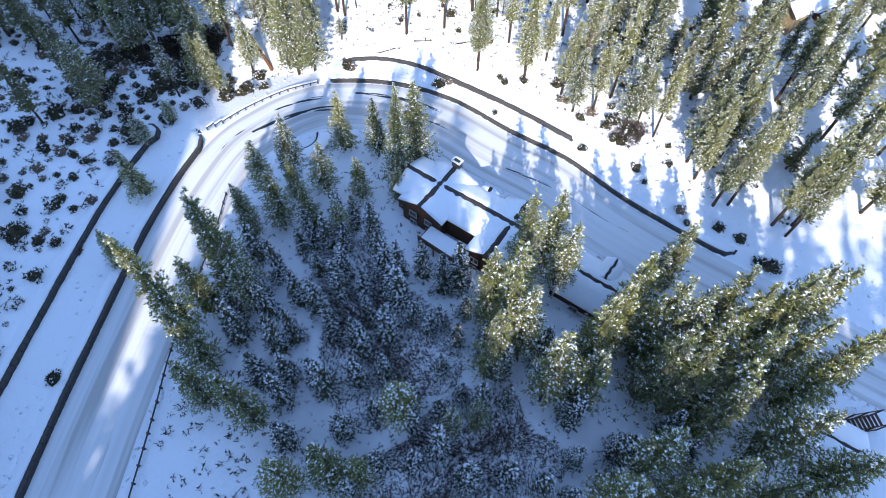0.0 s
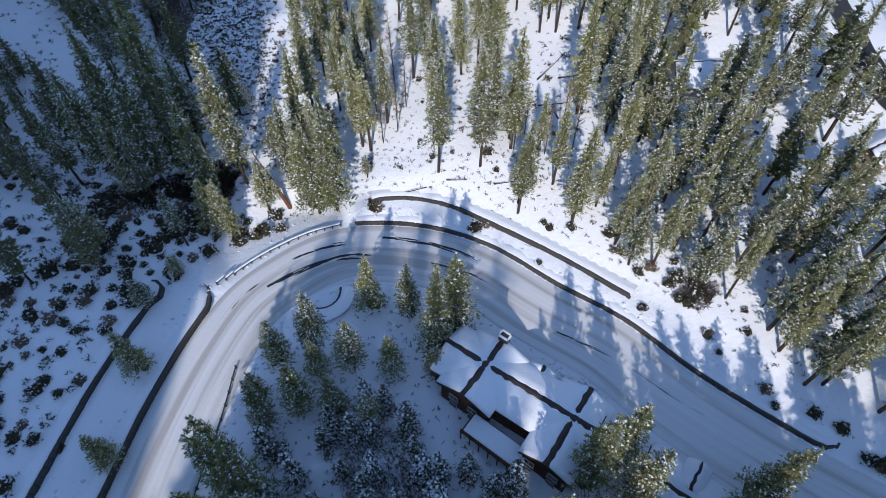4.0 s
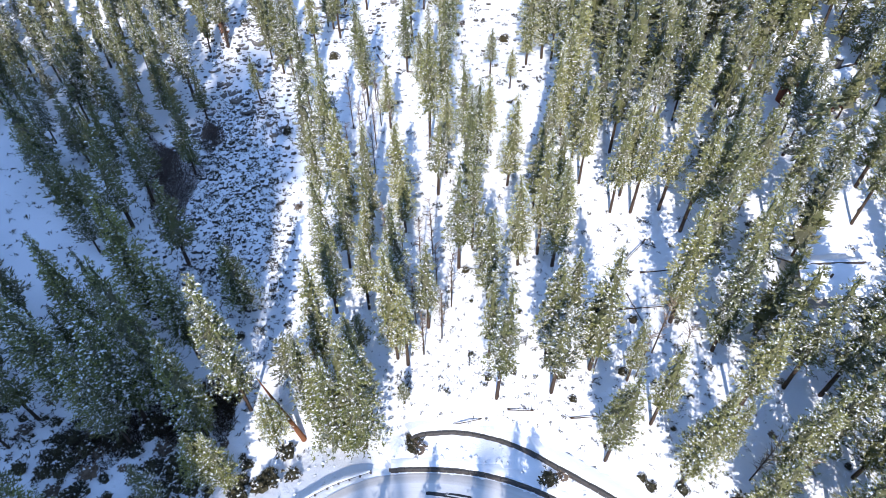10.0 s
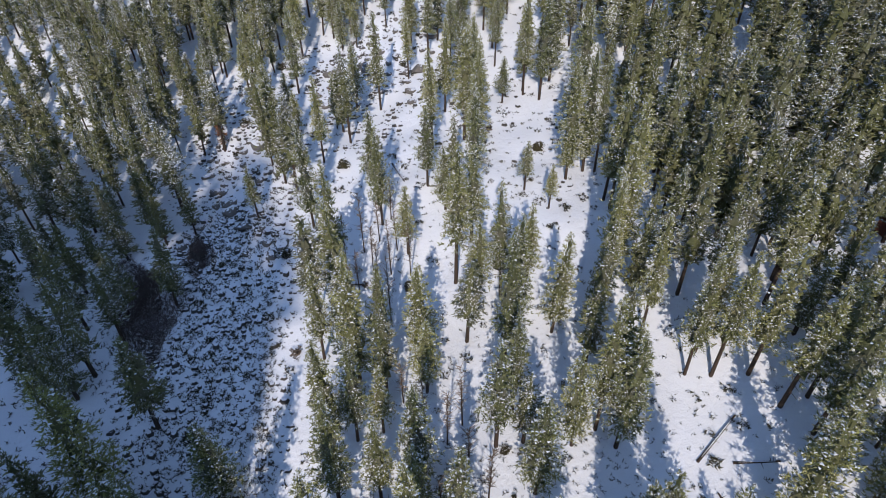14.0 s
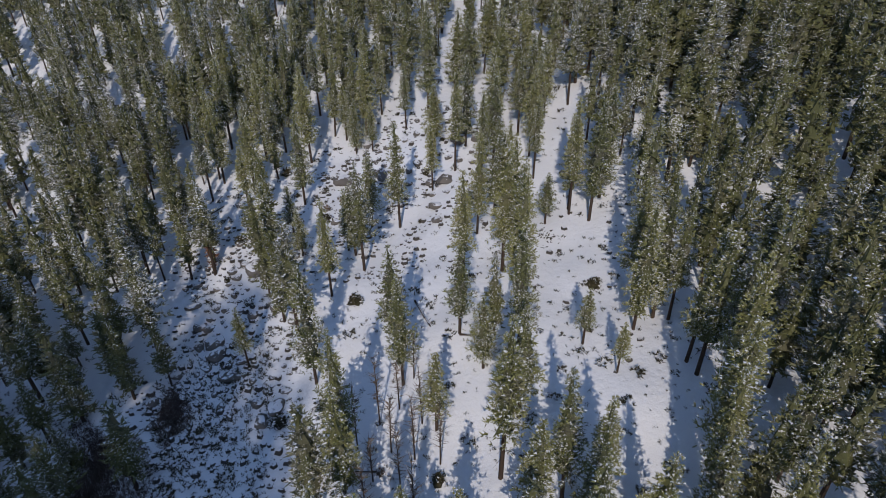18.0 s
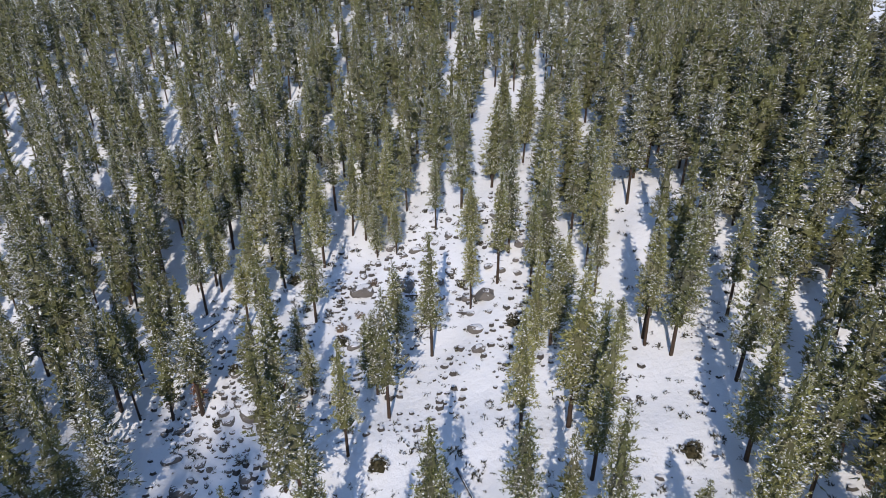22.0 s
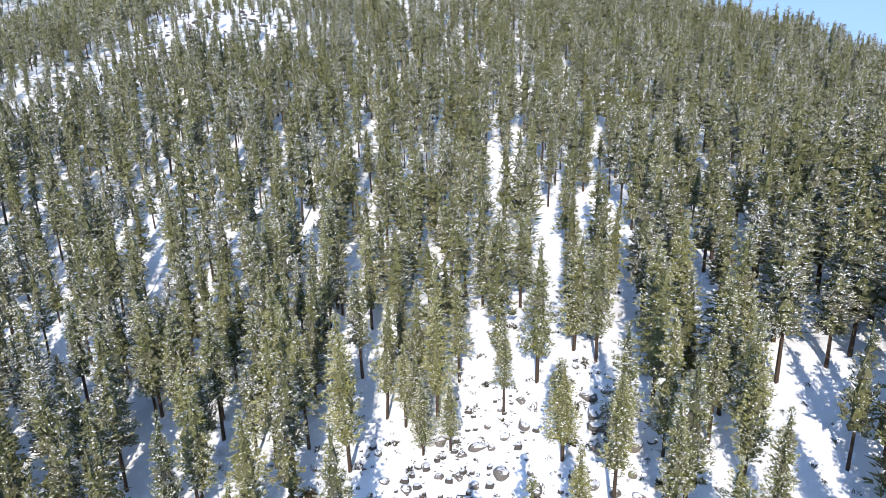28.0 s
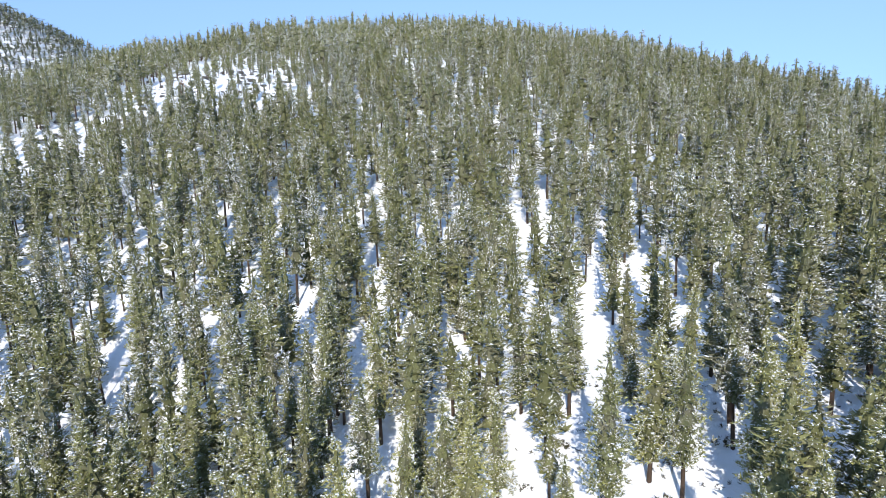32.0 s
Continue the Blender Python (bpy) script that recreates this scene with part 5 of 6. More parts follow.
peak = scatter(frng, -1050, -500, 1080, 1500, 8.5, lambda x, y: np.clip(0.9 + 0.5 * wave(x, y, 120, 61), 0.1, 1))
far_trees("forest_mountain", "distant dark wood on the mountain beyond the ridge", sized(peak, 13, 18, 5) * (1, 1, 1, 3.2), 5, 2.4, 3.6, 3.0, 1, 2, 0.05, clump=1.0, sides=4, tiers=3)

# ---- scrub, rocks, logs ----


def shrub_model(name, seed, r, mat, snow):
    rng = np.random.RandomState(seed)
    root = new(name)
    n = 72
    a, u, z = rng.uniform(0, 6.28, n), rng.uniform(0.1, 1, n) ** 0.6, rng.uniform(0.05, 1, n)
    lob = 1 + 0.25 * np.sin(3 * a + seed)
    reach = r * u * lob * np.sqrt(1.05 - z**2 * 0.8)
    at = np.stack([reach * np.cos(a), reach * np.sin(a), z * r * 0.85], 1)
    out = np.stack([np.cos(a), np.sin(a), 0.5 + 0 * a], 1)
    v, f = tufts(rng, at, out, 0.32 * r * rng.uniform(0.7, 1.3, n), 5, wide=0.2)
    kv, kf = core_arrays(rng, r * 0.85, 0.02, r * 1.1, "cone", 0.72, 9, 4)
    leaves = piece("leaves", from_arrays("leaves", np.vstack([v, kv]), np.vstack([f, kf + len(v)]), [mat]), root)
    pick = rng.uniform(0, 1, n) < snow
    high = at[pick] + np.array((0, 0, 0.1 * r))
    sv, sf = flecks(rng, high, 0.24 * r * rng.uniform(0.7, 1.3, len(high)))
    piece("snow_clumps", from_arrays("snow_clumps", sv, sf, [TREE_SNOW]), leaves, "snow caught among the twigs")
    return root


SHRUBS = [shrub_model("shrub", 50 + k, 1.0, SCRUB if k < 4 else TWIGS, (0.15, 0.3, 0.2, 0.1, 0.15)[k]) for k in range(5)]
srng = np.random.RandomState(9)
shrubs = 0


def put_shrub(x, y, r, label, group):
    global shrubs
    shrubs += 1
    k = srng.randint(5) if r < 1.4 else srng.randint(4)
    ob = copy_thing(SHRUBS[k], Matrix.Translation((x, y, float(height(x, y)) - 0.06)) @ Matrix.Rotation(srng.uniform(0, 6.28), 4, "Z") @ Matrix.Diagonal((r, r, r * srng.uniform(0.8, 1.2), 1)))
    tagged(ob, label, "shrub", group)


BANK = [(-3.4, 92.8, 1.1), (13.2, 85.7, 1.3), (15.4, 85.8, 1), (24.6, 82.8, 0.7), (34.1, 74.5, 0.9), (40.6, 67.0, 1.1), (43.8, 64.4, 1.4), (41.4,
    64.6, 1), (44.2, 58.8, 1.1), (48.8, 57.0, 0.7), (44.6, 55.6, 0.6), (42.6, 53.0, 0.9), (50.4, 52.1, 0.8), (48.7, 49.1, 1), (49.0, 46.7, 0.7),
    (53.6, 44.7, 1.1), (56.2, 42.1, 1), (59.4, 36.4, 1.5), (57.8, 37.9, 1.1), (37.0, 70.2, 1.1), (-4.1, 94.0, 1.2), (-4.0, 93.0, 1.2), (22.5, 76.5,
    0.6), (25.4, 81.6, 0.8), (28.6, 80.3, 1), (34.1, 77.0, 1.4), (35.2, 73.8, 0.9), (36.3, 65.0, 0.9), (41.7, 67.3, 1.5), (42.4, 63.6, 1.2), (38.8,
    70.3, 1.2), (-4.4, 100.6, 1.1), (17.4, 97.0, 1)]
WEST = [(-43.5, 79.3, 1.5), (-38.4, 83.0, 1.3), (-50.2, 72.8, 1), (-48.4, 64.9, 1), (-53.4, 63.4, 1.1), (-49.6, 55.7, 0.9), (-54.5, 57.1, 0.9),
    (-45.7, 42.2, 0.7), (-49.2, 34.7, 1.2), (-59.1, 66.7, 1.4), (-58.1, 58.7, 1.8), (-49.7, 80.0, 1.2), (-61.8, 80.6, 1.5), (-54.1, 89.6, 2), (-50.1,
    88.5, 1.6), (-56.6, 84.2, 1.6), (-42.3, 89.2, 1.5), (-43.4, 77.6, 1.7), (-37.9, 82.7, 1.4), (-50.3, 78.0, 1.3), (-53.1, 77.2, 1.1), (-54.1, 75.0,
    1.2), (-41.7, 88.6, 1.8), (-50.2, 96.6, 1.4), (-52.1, 89.2, 1.2), (-35.9, 92.7, 1.5), (-45.8, 74.2, 1), (-46.0, 100.3, 1.8), (-40.4, 101.6, 1.8)]

for x, y, r in BANK:
    put_shrub(x, y, r, "dark round shrub standing in snow above the wall", "shrubs on the bank")
for x, y, r in WEST:
    put_shrub(x, y, r, "dark evergreen shrub on the snowy western slope", "shrubs on the western slope")
west = scatter(srng, -78, -44, 15, 112, 2.0, lambda x, y: np.where(beyond(x, y) > 10.5, np.clip(0.26 + 0.5 * wave(x, y, 16, 31) + 0.014 * np.clip(y - 50, 0, 40), 0, 1) * (x > -75), 0))
for k in range(16):
    put_shrub(-41 + 1.25 * k + srng.uniform(-1, 1), 93.5 + 2.6 * math.sin(1.9 * k) + srng.uniform(-1, 1), srng.uniform(1.0, 1.7), "dark dense shrub at the mouth of the ravine", "shrubs at the ravine")
foot = scatter(srng, -54, -27, 83, 101, 2.1, lambda x, y: np.where(beyond(x, y) > 8.5, 0.62, 0.0))
for x, y in foot:
    put_shrub(x, y, srng.uniform(0.6, 1.5), "dark olive shrub in blue-shaded snow below the ravine", "shrubs at the ravine")
for x, y in west[:138]:
    put_shrub(x, y, srng.uniform(0.5, 1.25), "low dark shrub on the snowy western slope", "shrubs on the western slope")
bank = scatter(srng, -5, 70, 40, 112, 3.2, lambda x, y: np.where(beyond(x, y) > 9.6, np.clip(0.5 - 0.006 * (y - 60), 0.12, 1), 0))
for x, y in bank[:42]:
    put_shrub(x, y, srng.uniform(0.35, 0.8), "small grey shrub in the snow above the road", "shrubs on the bank")
glades = scatter(srng, -40, 45, 112, 230, 3.0, lambda x, y: (1 - clear_of(x, y)) * 0.3)
for x, y in glades[:38]:
    put_shrub(x, y, srng.uniform(0.35, 1.3), "snow-dusted shrub in a hillside clearing", "shrubs in the clearings")
for m in SHRUBS:
    for o in (*m.children_recursive, m):
        bpy.data.objects.remove(o)

# fine scrub, uncounted
SV, SF, n = [], [], 0
bits = np.vstack([scatter(srng, -42, -23, 126, 172, 0.9, lambda x, y: np.clip(0.5 + 0.5 * wave(x, y, 9, 46), 0.1, 1)),
                  scatter(srng, -12, 62, 50, 128, 1.0, lambda x, y: np.clip(0.3 + 0.55 * wave(x, y, 8, 45), 0.03, 1) * (beyond(x, y) > 6) * (beyond(x, y) < 30) * np.where(x > 30, 0.6, 1)),
                  scatter(srng, -62, -22, 98, 168, 1.25, lambda x, y: np.clip(0.4 + 0.5 * wave(x, y, 14, 41), 0, 1) * (beyond(x, y) > 8)),
                  scatter(srng, -100, -52, 110, 175, 1.9, lambda x, y: np.clip(0.3 + 0.5 * wave(x, y, 12, 40), 0, 1)),
                  scatter(srng, -110, -45, 10, 110, 1.7, lambda x, y: np.clip(0.25 + 0.45 * wave(x, y, 12, 42), 0, 1) * (beyond(x, y) > 10)),
                  scatter(srng, -40, 60, 86, 235, 1.3, lambda x, y: np.clip((1.15 - clear_of(x, y, 4)) * (0.3 + 0.5 * wave(x, y, 9, 43)) * (beyond(x, y) > 6), 0, 1)),
                  scatter(srng, -36, 60, 5, 80, 1.2, lambda x, y: np.clip(0.45 + 0.5 * wave(x, y, 11, 44), 0.05, 1) * (beyond(x, y) < -15))])
bushes = np.vstack([west[138:], bank[42:], glades[38:]])
for (x, y), z in zip(bushes, height(bushes[:, 0], bushes[:, 1])):
    r, k = srng.uniform(0.4, 1.0), 18
    a, u, e = srng.uniform(0, 6.28, k), srng.uniform(0.1, 1, k) ** 0.6, srng.uniform(0.05, 0.8, k)
    at = np.stack([r * u * np.cos(a), r * u * np.sin(a), e * r * 0.8 * (1.2 - u)], 1)
    v, f = tufts(srng, at, at * (1, 1, 0) + (0, 0, 0.5 * r), np.full(k, 0.55 * r), 5, wide=0.16)
    SV.append(v + (x, y, z)), SF.append(f + n)
    n += len(v)
for (x, y), z in zip(bits, height(bits[:, 0], bits[:, 1])):
    r = srng.uniform(0.18, 0.5) if x > -20 else srng.uniform(0.25, 0.75)
    k = 7
    at = np.stack([srng.normal(0, 0.5 * r, k), srng.normal(0, 0.5 * r, k), srng.uniform(0, 0.35 * r, k)], 1)
    v, f = tufts(srng, at, at * (1, 1, 0) + (0, 0, 0.5), np.full(k, 0.85 * r), 4, wide=0.13)
    SV.append(v + (x, y, z)), SF.append(f + n)
    n += len(v)
tagged(new("ground_scrub", from_arrays("ground_scrub", np.vstack(SV), np.vstack(SF), [SCRUB])), "scattered low scrub poking through the snow", "scrub", kind="stuff")


def snowy_rock_material(name="snow_topped_granite", dark=1.0):
    m, t, b = material(name, 0.85, 0.25)
    g = t.nodes.new("ShaderNodeNewGeometry")
    up = t.nodes.new("ShaderNodeSeparateXYZ")
    t.links.new(g.outputs["Normal"], up.inputs[0])
    n, big = noise_node(t, 1.6, 5), noise_node(t, 0.5, 3)
    add = t.nodes.new("ShaderNodeMath")
    add.operation = "ADD"
    t.links.new(up.outputs["Z"], add.inputs[0])
    t.links.new(n.outputs["Fac"], add.inputs[1])
    lie = ramp(t, add.outputs[0], [(0.0, (0, 0, 0)), (1.0, (0, 0, 0))])
    lie.color_ramp.elements[0].position, lie.color_ramp.elements[1].position = 0.93, 0.97
    lie.color_ramp.elements[1].color = (1, 1, 1, 1)
    half = t.nodes.new("ShaderNodeMath")
    half.operation = "MULTIPLY"
    half.inputs[1].default_value = 0.68
    t.links.new(add.outputs[0], half.inputs[0])
    t.links.new(half.outputs[0], lie.inputs["Fac"])
    c = mix(t, n.outputs["Fac"], tuple(dark * v for v in (0.09, 0.085, 0.08)), tuple(dark * v for v in (0.27, 0.25, 0.225)))
    c = mix(t, big.outputs["Fac"], c, tuple(dark * v for v in (0.15, 0.13, 0.11)))
    t.links.new(mix(t, lie.outputs["Color"], c, (0.84, 0.84, 0.85)), b.inputs["Base Color"])
    bump(t, b, n.outputs["Fac"], 0.7, 0.12)
    return m


SNOW_ROCK = snowy_rock_material()
ROCKS = []
for k in range(6):
    bm = bmesh.new()
    bmesh.ops.create_icosphere(bm, subdivisions=2, radius=1.0)
    rr = np.random.RandomState(200 + k)
    cuts = rr.normal(0, 1, (7, 3))
    cuts /= np.linalg.norm(cuts, axis=1)[:, None]
    for v in bm.verts:
        d = 1.0
        for c in cuts:
            s = float(np.dot(v.co, c))
            if s > 0.62:
                v.co -= Vector(c) * (s - 0.62) * 0.85
        v.co += Vector(rr.uniform(-0.05, 0.05, 3))
        v.co.z *= 0.7
    me = bpy.data.meshes.new("boulder")
    bm.to_mesh(me)
    bm.free()
    me.materials.append(SNOW_ROCK)
    ROCKS.append(me)


def put_rock(x, y, r, group):
    ob = new("boulder", ROCKS[srng.randint(6)])
    ob.matrix_basis = Matrix.Translation((x, y, float(height(x, y)) + 0.12 * r)) @ Matrix.Rotation(srng.uniform(0, 6.28), 4, "Z") @ Matrix.Diagonal((r * srng.uniform(0.9, 1.5), r, r * srng.uniform(0.8, 1.1), 1))
    tagged(ob, "large granite boulder half buried in snow" if r > 1.2 else "small granite boulder capped with snow", "boulder", group)


for x, y, r in [(-33.6, 173.8, 1.9), (-27.4, 184.7, 1.9), (-29.8, 167, 1.5), (-33, 171.5, 1.6), (-22.2, 158.9, 1.4), (-24.4, 157.6, 1.3), (-12.2, 205.4, 2.0), (-5.1, 204.9, 1.6),
                (6.6, 195.6, 1.7), (10.4, 203.5, 1.3), (11.4, 208.4, 1.5), (10.9, 206.6, 1.4), (13.8, 203.6, 1.2), (4.2, 190.3, 1.2), (-1, 206.5, 1.2), (3.9, 186.2, 1.1)]:
    put_rock(x, y, r, "boulders on the hillside")
fields = np.vstack([scatter(srng, -42, -20, 160, 192, 1.5, lambda x, y: np.clip(0.3 + 0.5 * wave(x, y, 12, 51), 0, 1)),
                    scatter(srng, -20, 18, 192, 216, 1.8, lambda x, y: np.clip(0.15 + 0.4 * wave(x, y, 10, 52), 0, 1))])
for x, y in fields[:190]:
    put_rock(x, y, srng.uniform(0.25, 0.95) * srng.uniform(0.7, 1.2), "boulders on the hillside")

DARK_ROCK = snowy_rock_material("snowy_broken_rock", 0.5)
# talus: broken rock and brush showing dark through the snow
TV, TF, n = [], [], 0
talus = np.vstack([scatter(srng, -46, -20, 118, 198, 0.8, lambda x, y: np.clip(0.35 + 0.8 * wave(x, y, 9, 47), 0, 1)),
                   scatter(srng, -18, 18, 176, 216, 0.8, lambda x, y: np.clip(0.15 + 0.9 * wave(x, y, 9, 48) - 0.02 * np.clip(x, 0, 20), 0, 1)),
                   scatter(srng, -130, -40, 340, 470, 2.6, lambda x, y: scar(x, y) * np.clip(0.2 + 0.6 * wave(x, y, 15, 50), 0, 1)),
                   scatter(srng, 16, 40, 150, 182, 1.2, lambda x, y: np.clip(-0.05 + 0.5 * wave(x, y, 10, 49), 0, 1))])
for (x, y), z in zip(talus, height(talus[:, 0], talus[:, 1])):
    r = (0.12 + 0.5 * srng.uniform() ** 2) * (2.2 if y > 300 else 1)
    a = srng.uniform(0, 6.28) + np.arange(5) * 1.2566
    k = srng.uniform(0.6, 1.2, 5) * r
    rim = np.stack([k * np.cos(a) * 1.3, k * np.sin(a), srng.uniform(-0.15, 0.1, 5) * r], 1)
    lid = rim * (0.62, 0.62, 0) + np.array((0, 0.12 * r, 1)) * np.array((1, 1, srng.uniform(0.4, 0.95) * r))
    TV.append(np.vstack([rim, lid, lid.mean(0)]) + (x, y, z))
    i = np.arange(5)
    j = (i + 1) % 5
    TF.append(np.vstack([np.stack([i, j, j + 5], 1), np.stack([i, j + 5, i + 5], 1), np.stack([i + 5, j + 5, np.full(5, 10)], 1)]) + n)
    n += 11
tagged(new("talus", from_arrays("talus", np.vstack(TV), np.vstack(TF), [DARK_ROCK])), "broken dark rocks showing through snow on the hillside", "rocks", kind="stuff")


def log(x0, y0, x1, y1, r=0.17):
    """A fallen trunk with broken limbs and snow along its top."""
    a, b = Vector((x0, y0, float(height(x0, y0)) + r * 0.8)), Vector((x1, y1, float(height(x1, y1)) + r * 0.8))
    root = tagged(new("fallen_log"), "fallen dark log with snow along its top", "log", "fallen logs")
    L = (b - a).length
    m = Matrix.Translation(a) @ (b - a).to_track_quat("X", "Z").to_matrix().to_4x4()
    bm = bmesh.new()
    bmesh.ops.create_cone(bm, segments=8, radius1=r, radius2=r * 0.6, depth=L, cap_ends=True, matrix=Matrix.Translation((L / 2, 0, 0)) @ Matrix.Rotation(math.pi / 2, 4, "Y"))
    o = part("trunk", bm, BARK, root)
    o.matrix_basis = m
    bm = bmesh.new()
    bmesh.ops.create_cone(bm, segments=6, radius1=r * 0.5, radius2=r * 0.3, depth=L * 0.8, cap_ends=True, matrix=Matrix.Translation((L / 2, 0, r * 0.62)) @ Matrix.Diagonal((1, 1, 0.6, 1)) @ Matrix.Rotation(math.pi / 2, 4, "Y"))
    part("snow_cap", bm, CLEAN_SNOW, root, "line of snow").matrix_basis = m
    for k in range(4):
        bm = bmesh.new()
        ln = srng.uniform(0.5, 1.2)
        bmesh.ops.create_cone(bm, segments=4, radius1=0.05, radius2=0.015, depth=ln, cap_ends=True, matrix=Matrix.Rotation(srng.uniform(-1.3, 1.3), 4, "X") @ Matrix.Translation((L * srng.uniform(0.4, 0.95), 0, ln / 2)))
        part("limb", bm, BARK, root).matrix_basis = m


for p in [(9.5, 94.8, 13, 93.8), (17.6, 91.6, 21.8, 90.6), (28.2, 104.4, 35.6, 102.6), (29.4, 110.2, 35.4, 113.8), (33, 109, 37.7, 107.7), (3.6, 160.9, 6.2, 160.3), (-1.8, 169.6, -0.1, 163.9),
          (-5.4, 202.5, -1.2, 200.8), (-38.4, 203.4, -36, 205), (0.8, 95.2, 5.8, 94.6), (31, 100.5, 30.2, 106.5), (-66, 152, -60, 149), (-14, 148, -9, 147)]:
    log(*p)


def snag_model(seed, h):
    """A bare dead tree: thin trunk and many upswept twigs."""
    rng = np.random.RandomState(seed)
    root = new("bare_tree")
    v, f = trunk_arrays(h, 0.11, 5)
    piece("trunk", from_arrays("trunk", v, f, [BARK], smooth=True), root)
    V, F, n = [], [], 0
    for _ in range(70):
        z, a, ln = rng.uniform(0.25, 0.95) * h, rng.uniform(0, 6.28), rng.uniform(0.5, 1.6)
        c, s = math.cos(a), math.sin(a)
        e = np.array((ln * c, ln * s, z + 0.7 * ln))
        V.append(np.array([(0.05 * s, -0.05 * c, z), (-0.05 * s, 0.05 * c, z), e, (0, 0, z + 0.09)]))
        F.append(np.array([(0, 1, 2), (1, 3, 2), (3, 0, 2)]) + n)
        n += 4
    piece("branchwork", from_arrays("branchwork", np.vstack(V), np.vstack(F), [TWIGS]), root)
    return root


SNAGS = [snag_model(300 + k, 11.0) for k in range(3)]
for k, (x, y) in enumerate([(-9.5, 146), (-7, 149), (-4.2, 147), (-8.2, 152.5), (-5.5, 154), (-2.8, 151), (-10.4, 141), (-6.2, 143), (-3.2, 157.5), (-1.2, 145.5), (-11.2, 150), (-5, 139), (0.5, 112), (2.5, 115), (-1.5, 110), (4.2, 111), (-20, 104), (-17, 106), (27, 94), (30.5, 97), (-3.5, 118), (-2, 122), (0.5, 119), (2.8, 121), (-4.5, 126), (-1, 105), (2, 106.5), (22, 96.5), (24.5, 99), (36, 79), (38, 76), (31.5, 93), (52, 60), (55, 58), (57.5, 62)]):
    ob = copy_thing(SNAGS[k % 3], Matrix.Translation((x, y, float(height(x, y)))) @ Matrix.Rotation(k * 1.7, 4, "Z") @ Matrix.Rotation(0.03 * math.sin(k), 4, "X") @ Matrix.Diagonal((1, 1, 0.75 + 0.12 * (k % 4), 1)))
    tagged(ob, "thin bare leafless tree on the snowy slope", "tree", "bare trees")
for m in SNAGS:
    for o in (*m.children_recursive, m):
        bpy.data.objects.remove(o)

# ---- guard rails ----


def guard_rail(label, pts, spacing, snow):
    root = tagged(new("guard_rail"), label, "guard rail")
    p = smooth_line(pts, spacing)
    post = boxed(-0.11, 0.11, -0.11, 0.11, -0.2, 0.85)
    me = bpy.data.meshes.new("post")
    post.to_mesh(me)
    post.free()
    me.materials.append(DARK_METAL)
    for q in p:
        piece("post", me, root).location = (*q, float(height(*q)))
    for a, b in zip(p[:-1], p[1:]):
        L = float(np.linalg.norm(b - a))
        o = part("rail", boxed(0, L + 0.03, -0.06, 0.06, 0.42, 0.72, bevel=0.03), DARK_METAL, root)
        o.matrix_basis = Matrix.Translation((*a, float(height(*a)))) @ Matrix.Rotation(math.atan2(*(b - a)[::-1]), 4, "Z")
        if snow:
            s = part("snow", boxed(0, L, -0.16, 0.2, 0.72, 0.98, bevel=0.1), CLEAN_SNOW, o)


guard_rail("dark steel guard rail along the road's inner edge", [(-38.5, 10), (-35.4, 27), (-33.8, 37), (-31, 48), (-28.7, 57), (-27.2, 65)], 2.0, False)
guard_rail("snow-buried guard rail round the outside of the bend", [(-31.2, 80.6), (-27.5, 84), (-23, 86.9), (-16.5, 89.8), (-10.5, 91)], 1.5, True)
wall_along("curved_wall", "small curved stone wall round a snowy pullout", smooth_line([(-16.6, 74.4), (-14.6, 73.2), (-12.6, 73.6), (-11.3, 75), (-11.0, 76.8)], 0.7), 0.4, 2.3, 1.3, 0.7)


# ---- bare wet streaks on the road ----


def streak(r0, a0, r1, a1, width, slivers):
    """Bare wet asphalt along the road: ragged slivers side by side, from (run, across) to (run, across)."""
    rng = np.random.RandomState(int(r0 * 10))
    V, F, n = [], [], 0
    for _ in range(slivers):
        u, ln, wd = rng.uniform(0, 0.9), rng.uniform(0.12, 0.4), width * rng.uniform(0.12, 0.35)
        off, steps = rng.normal(0, 0.3) * width, 10
        for k in range(steps + 1):
            f = min(1.02, u + ln * k / steps)
            r, a = r0 + (r1 - r0) * f, a0 + (a1 - a0) * f + off
            w = wd * math.sin(math.pi * (0.04 + 0.92 * k / steps)) ** 0.6
            for e in (a - w * rng.uniform(0.5, 1), a + w * rng.uniform(0.5, 1)):
                p = [np.interp(r, run, line[:, i]) + np.interp(r, run, inward[:, i]) * e for i in (0, 1)]
                V.append((*p, 1.56 + 0.10 * math.sin(math.pi * min(1, max(0, e / 11.5))) + 0.010 + 0.0007 * _))
            if k:
                q = n + 2 * k
                F.append((q - 2, q, q + 1, q - 1))
        n += 2 * (steps + 1)
    tagged(new("road_streak", from_arrays("road_streak", V, F, [ASPHALT])), "strips of bare wet asphalt on the snowy road", "road", "streaks on the road", "structure")


for args in [(98, 3.6, 117, 2.8, 0.75, 16), (90, 6.2, 106, 7.2, 0.6, 11), (124, 4.0, 136, 2.6, 0.75, 14), (119, 7.0, 142, 4.9, 0.9, 18), (68, 6.2, 80, 7.8, 0.4, 8), (142, 3.2, 150, 3.0, 0.3, 6), (55, 5.0, 66, 6.0, 0.3, 5)]:
    streak(*args)


# ---- willow thickets in the ravine, and a leaning orange trunk ----


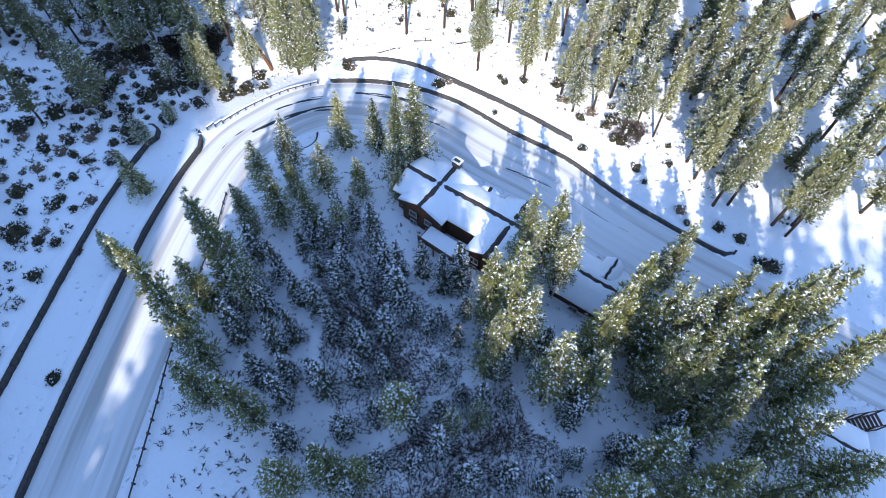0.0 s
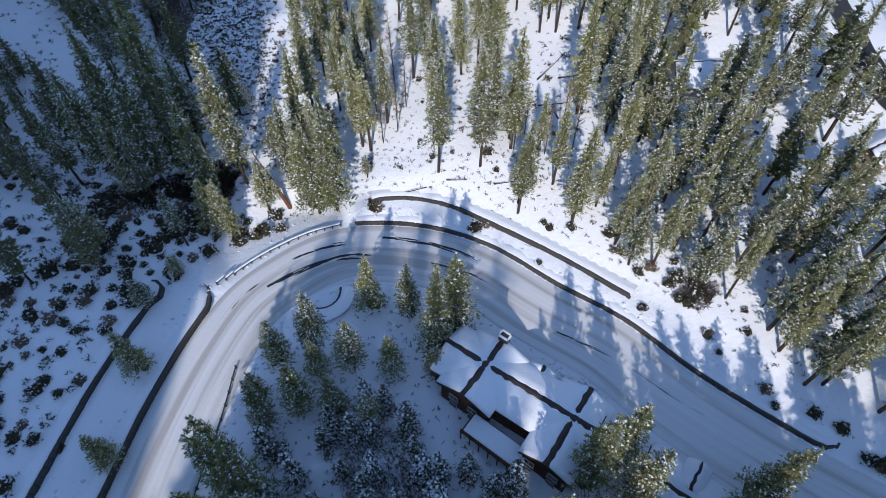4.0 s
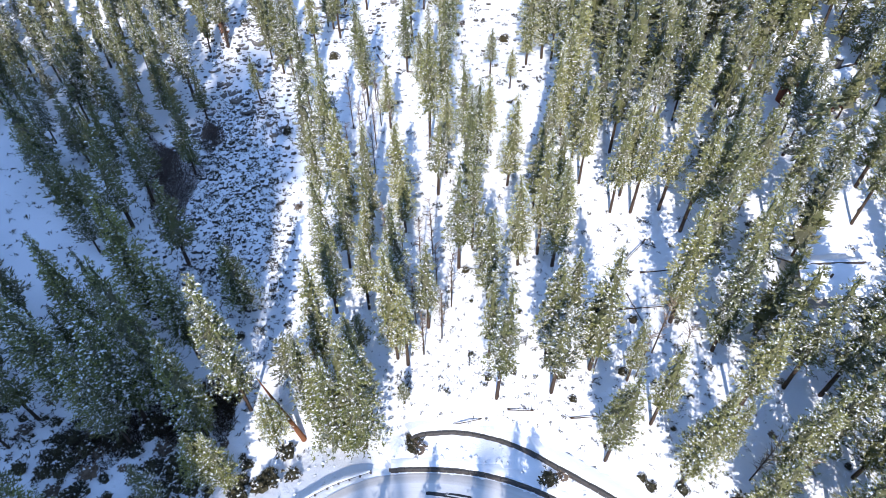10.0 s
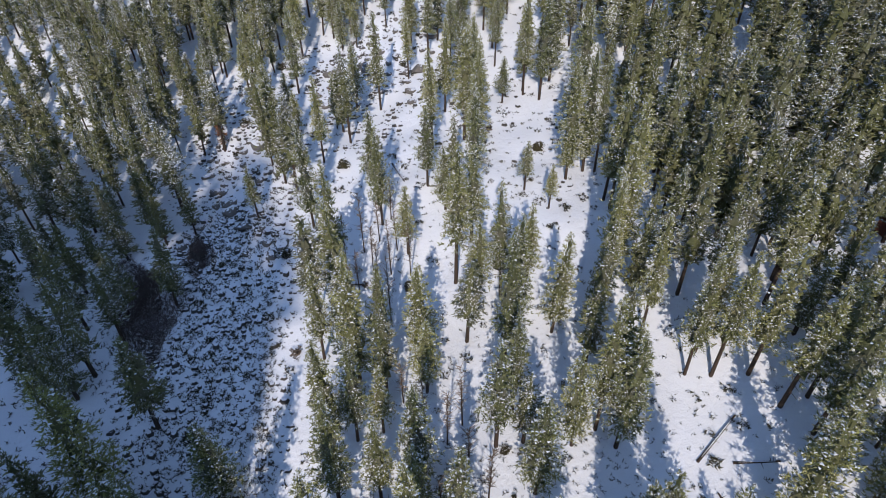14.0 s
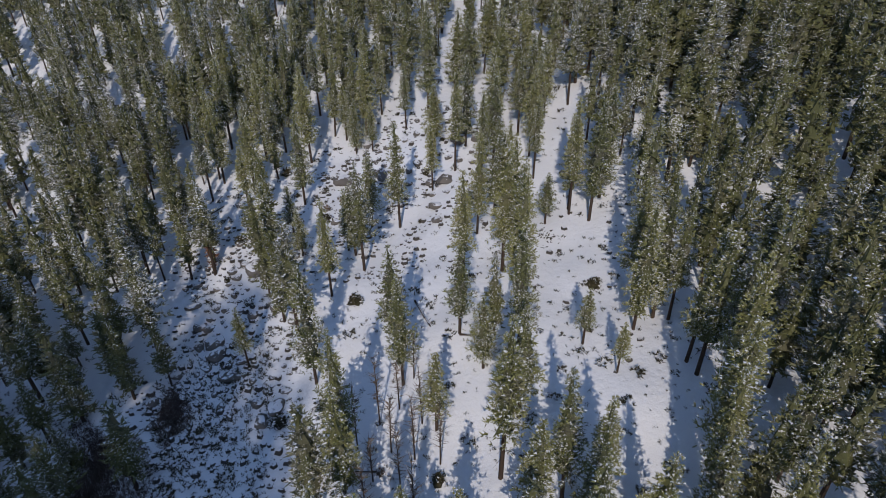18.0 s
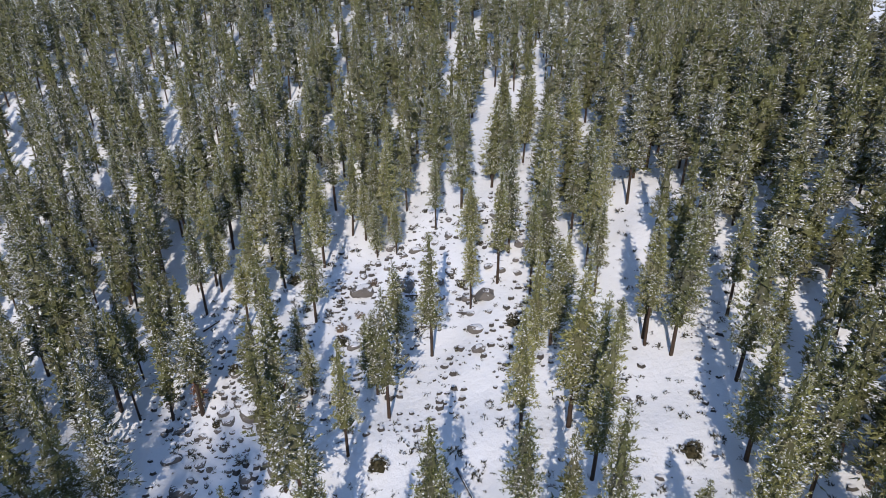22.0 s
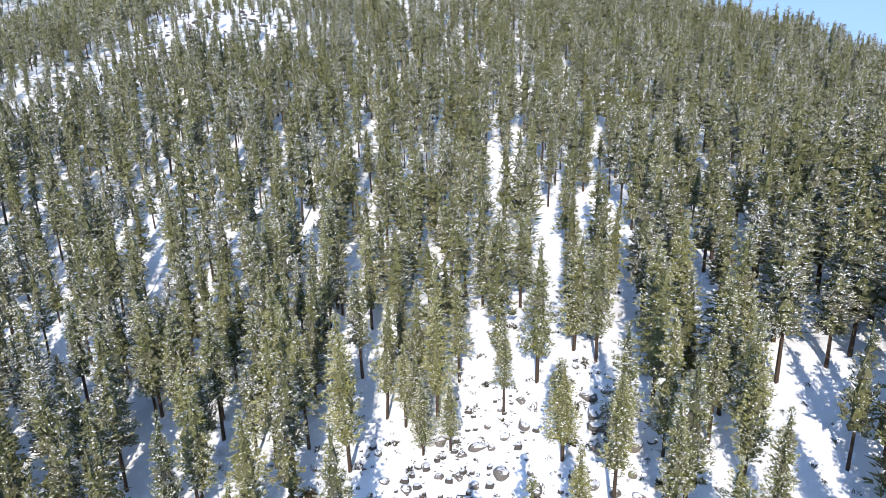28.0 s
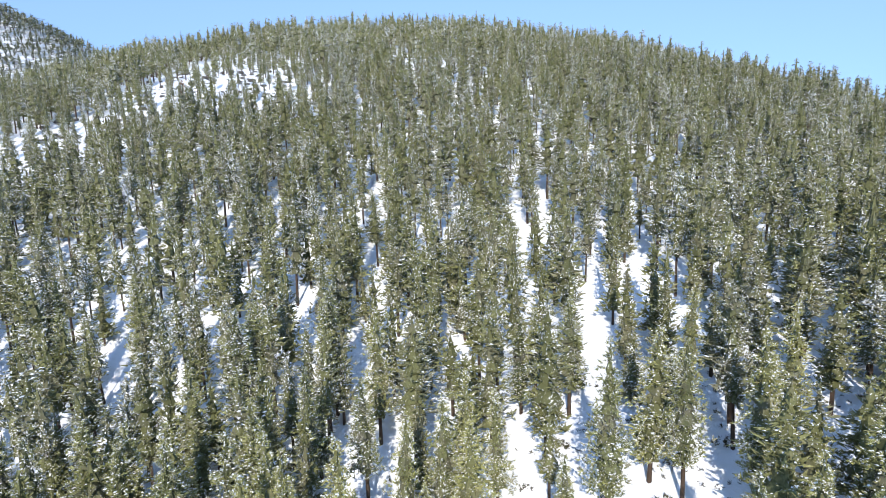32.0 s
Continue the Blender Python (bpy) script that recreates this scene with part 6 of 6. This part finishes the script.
def thicket(label, cx, cy, rx, ry, turn, count, tall, seed, mat=None):
    """A dense patch of thin upright twigs."""
    r = np.random.RandomState(seed)
    a, u = r.uniform(0, 6.28, count), r.uniform(0, 1, count) ** 0.5
    u = u * (1 + 0.25 * np.sin(3 * a + seed))
    px, py = rx * u * np.cos(a), ry * u * np.sin(a)
    c, s = math.cos(turn), math.sin(turn)
    x, y = cx + px * c - py * s, cy + px * s + py * c
    at = np.stack([x, y, height(x, y)], 1)
    hgt = tall * np.clip(1.15 - u, 0.25, 1) * r.uniform(0.6, 1.2, count)
    V, F = [], []
    lean = r.normal(0, 0.3, (count, 2))
    side = r.normal(0, 1, (count, 2))
    side /= np.linalg.norm(side, axis=1)[:, None]
    for k in range(3):
        tip = at + np.column_stack([lean * hgt[:, None] + r.normal(0, 0.35, (count, 2)), hgt * r.uniform(0.7, 1, count)])
        w = np.column_stack([side * 0.05, np.zeros(count)])
        V += [at - w, at + w, tip]
    V = np.stack(V, 1).reshape(-1, 3)
    F = np.arange(len(V)).reshape(-1, 3)
    tagged(new("thicket", from_arrays("thicket", V, F, [mat or WILLOW])), label, "shrub", kind="stuff")


WILLOW = needles("willow_twigs", (0.085, 0.066, 0.060), (0.190, 0.150, 0.135), snow=0.3, grain=6.0)
thicket("dense dark leafless willow thicket in the ravine", -45.5, 152, 5.5, 12.5, 0.25, 4800, 2.0, 1)
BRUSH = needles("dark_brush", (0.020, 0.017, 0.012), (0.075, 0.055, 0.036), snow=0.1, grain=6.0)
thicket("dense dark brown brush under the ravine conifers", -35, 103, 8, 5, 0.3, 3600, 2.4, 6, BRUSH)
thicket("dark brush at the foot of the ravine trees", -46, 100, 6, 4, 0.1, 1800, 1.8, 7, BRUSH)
thicket("dark leafless willow thicket beside the ravine", -38, 163, 2.2, 4.5, 0.2, 1200, 2.0, 2)
thicket("brown leafless brush in the shaded hollow", -4, 36, 9, 16, 0.3, 6500, 1.3, 3)
thicket("brown leafless brush at the edge of the hollow", 6, 16, 13, 7, 0.1, 4500, 1.1, 4)
thicket("grey leafless brush at the foot of the bank", 44, 64.5, 3.0, 2.2, -0.7, 900, 1.8, 5)

leaner = tagged(new("leaning_trunk"), "leaning dead trunk with orange bark and charred foot", "tree")
tv, tf = trunk_arrays(13, 0.42, 8, (-4.6, 3.4))
piece("trunk", from_arrays("trunk", tv, tf, [RED_BARK], smooth=True), leaner).location = (-20, 98.5, float(height(-20, 98.5)))
tv, tf = trunk_arrays(1.6, 0.52, 8, (-0.5, 0.4), plain=True)
piece("charred_foot", from_arrays("charred_foot", tv, tf, [BARK], smooth=True), leaner, "blackened foot").location = (-20, 98.5, float(height(-20, 98.5)))

# ---- clods thrown up by the plow ----
crng = np.random.RandomState(404)
OCTA = np.array([(1, 0, 0), (0, 1, 0), (-1, 0, 0), (0, -1, 0), (0, 0, 0.8), (0, 0, -0.5)])
OCTA_F = np.array([(0, 1, 4), (1, 2, 4), (2, 3, 4), (3, 0, 4), (1, 0, 5), (2, 1, 5), (3, 2, 5), (0, 3, 5)])
CV, CF, n = [], [], 0
for _ in range(2600):
    k = crng.randint(4, len(line) - 2)
    off = (road_width(k) + abs(crng.normal(0, 1.8)) - 0.2) if crng.uniform() < 0.6 else -abs(crng.normal(0, 2.5)) - 0.9
    p = line[k] + inward[k] * off + crng.normal(0, 0.6, 2)
    s = float(beyond(*p))
    if -road_width(k) - 0.1 < s < 0.75:
        continue
    r = 0.08 + 0.3 * crng.uniform() ** 3
    v = OCTA * r * crng.uniform(0.65, 1.3, (6, 3))
    CV.append(v + (*p, float(height(*p)) + 0.1 * r)), CF.append(OCTA_F + n)
    n += 6
tagged(new("snow_clods", from_arrays("snow_clods", np.vstack(CV), np.vstack(CF), [CLEAN_SNOW], smooth=True)), "lumps of plowed snow along the road's edges", "snow", kind="stuff")
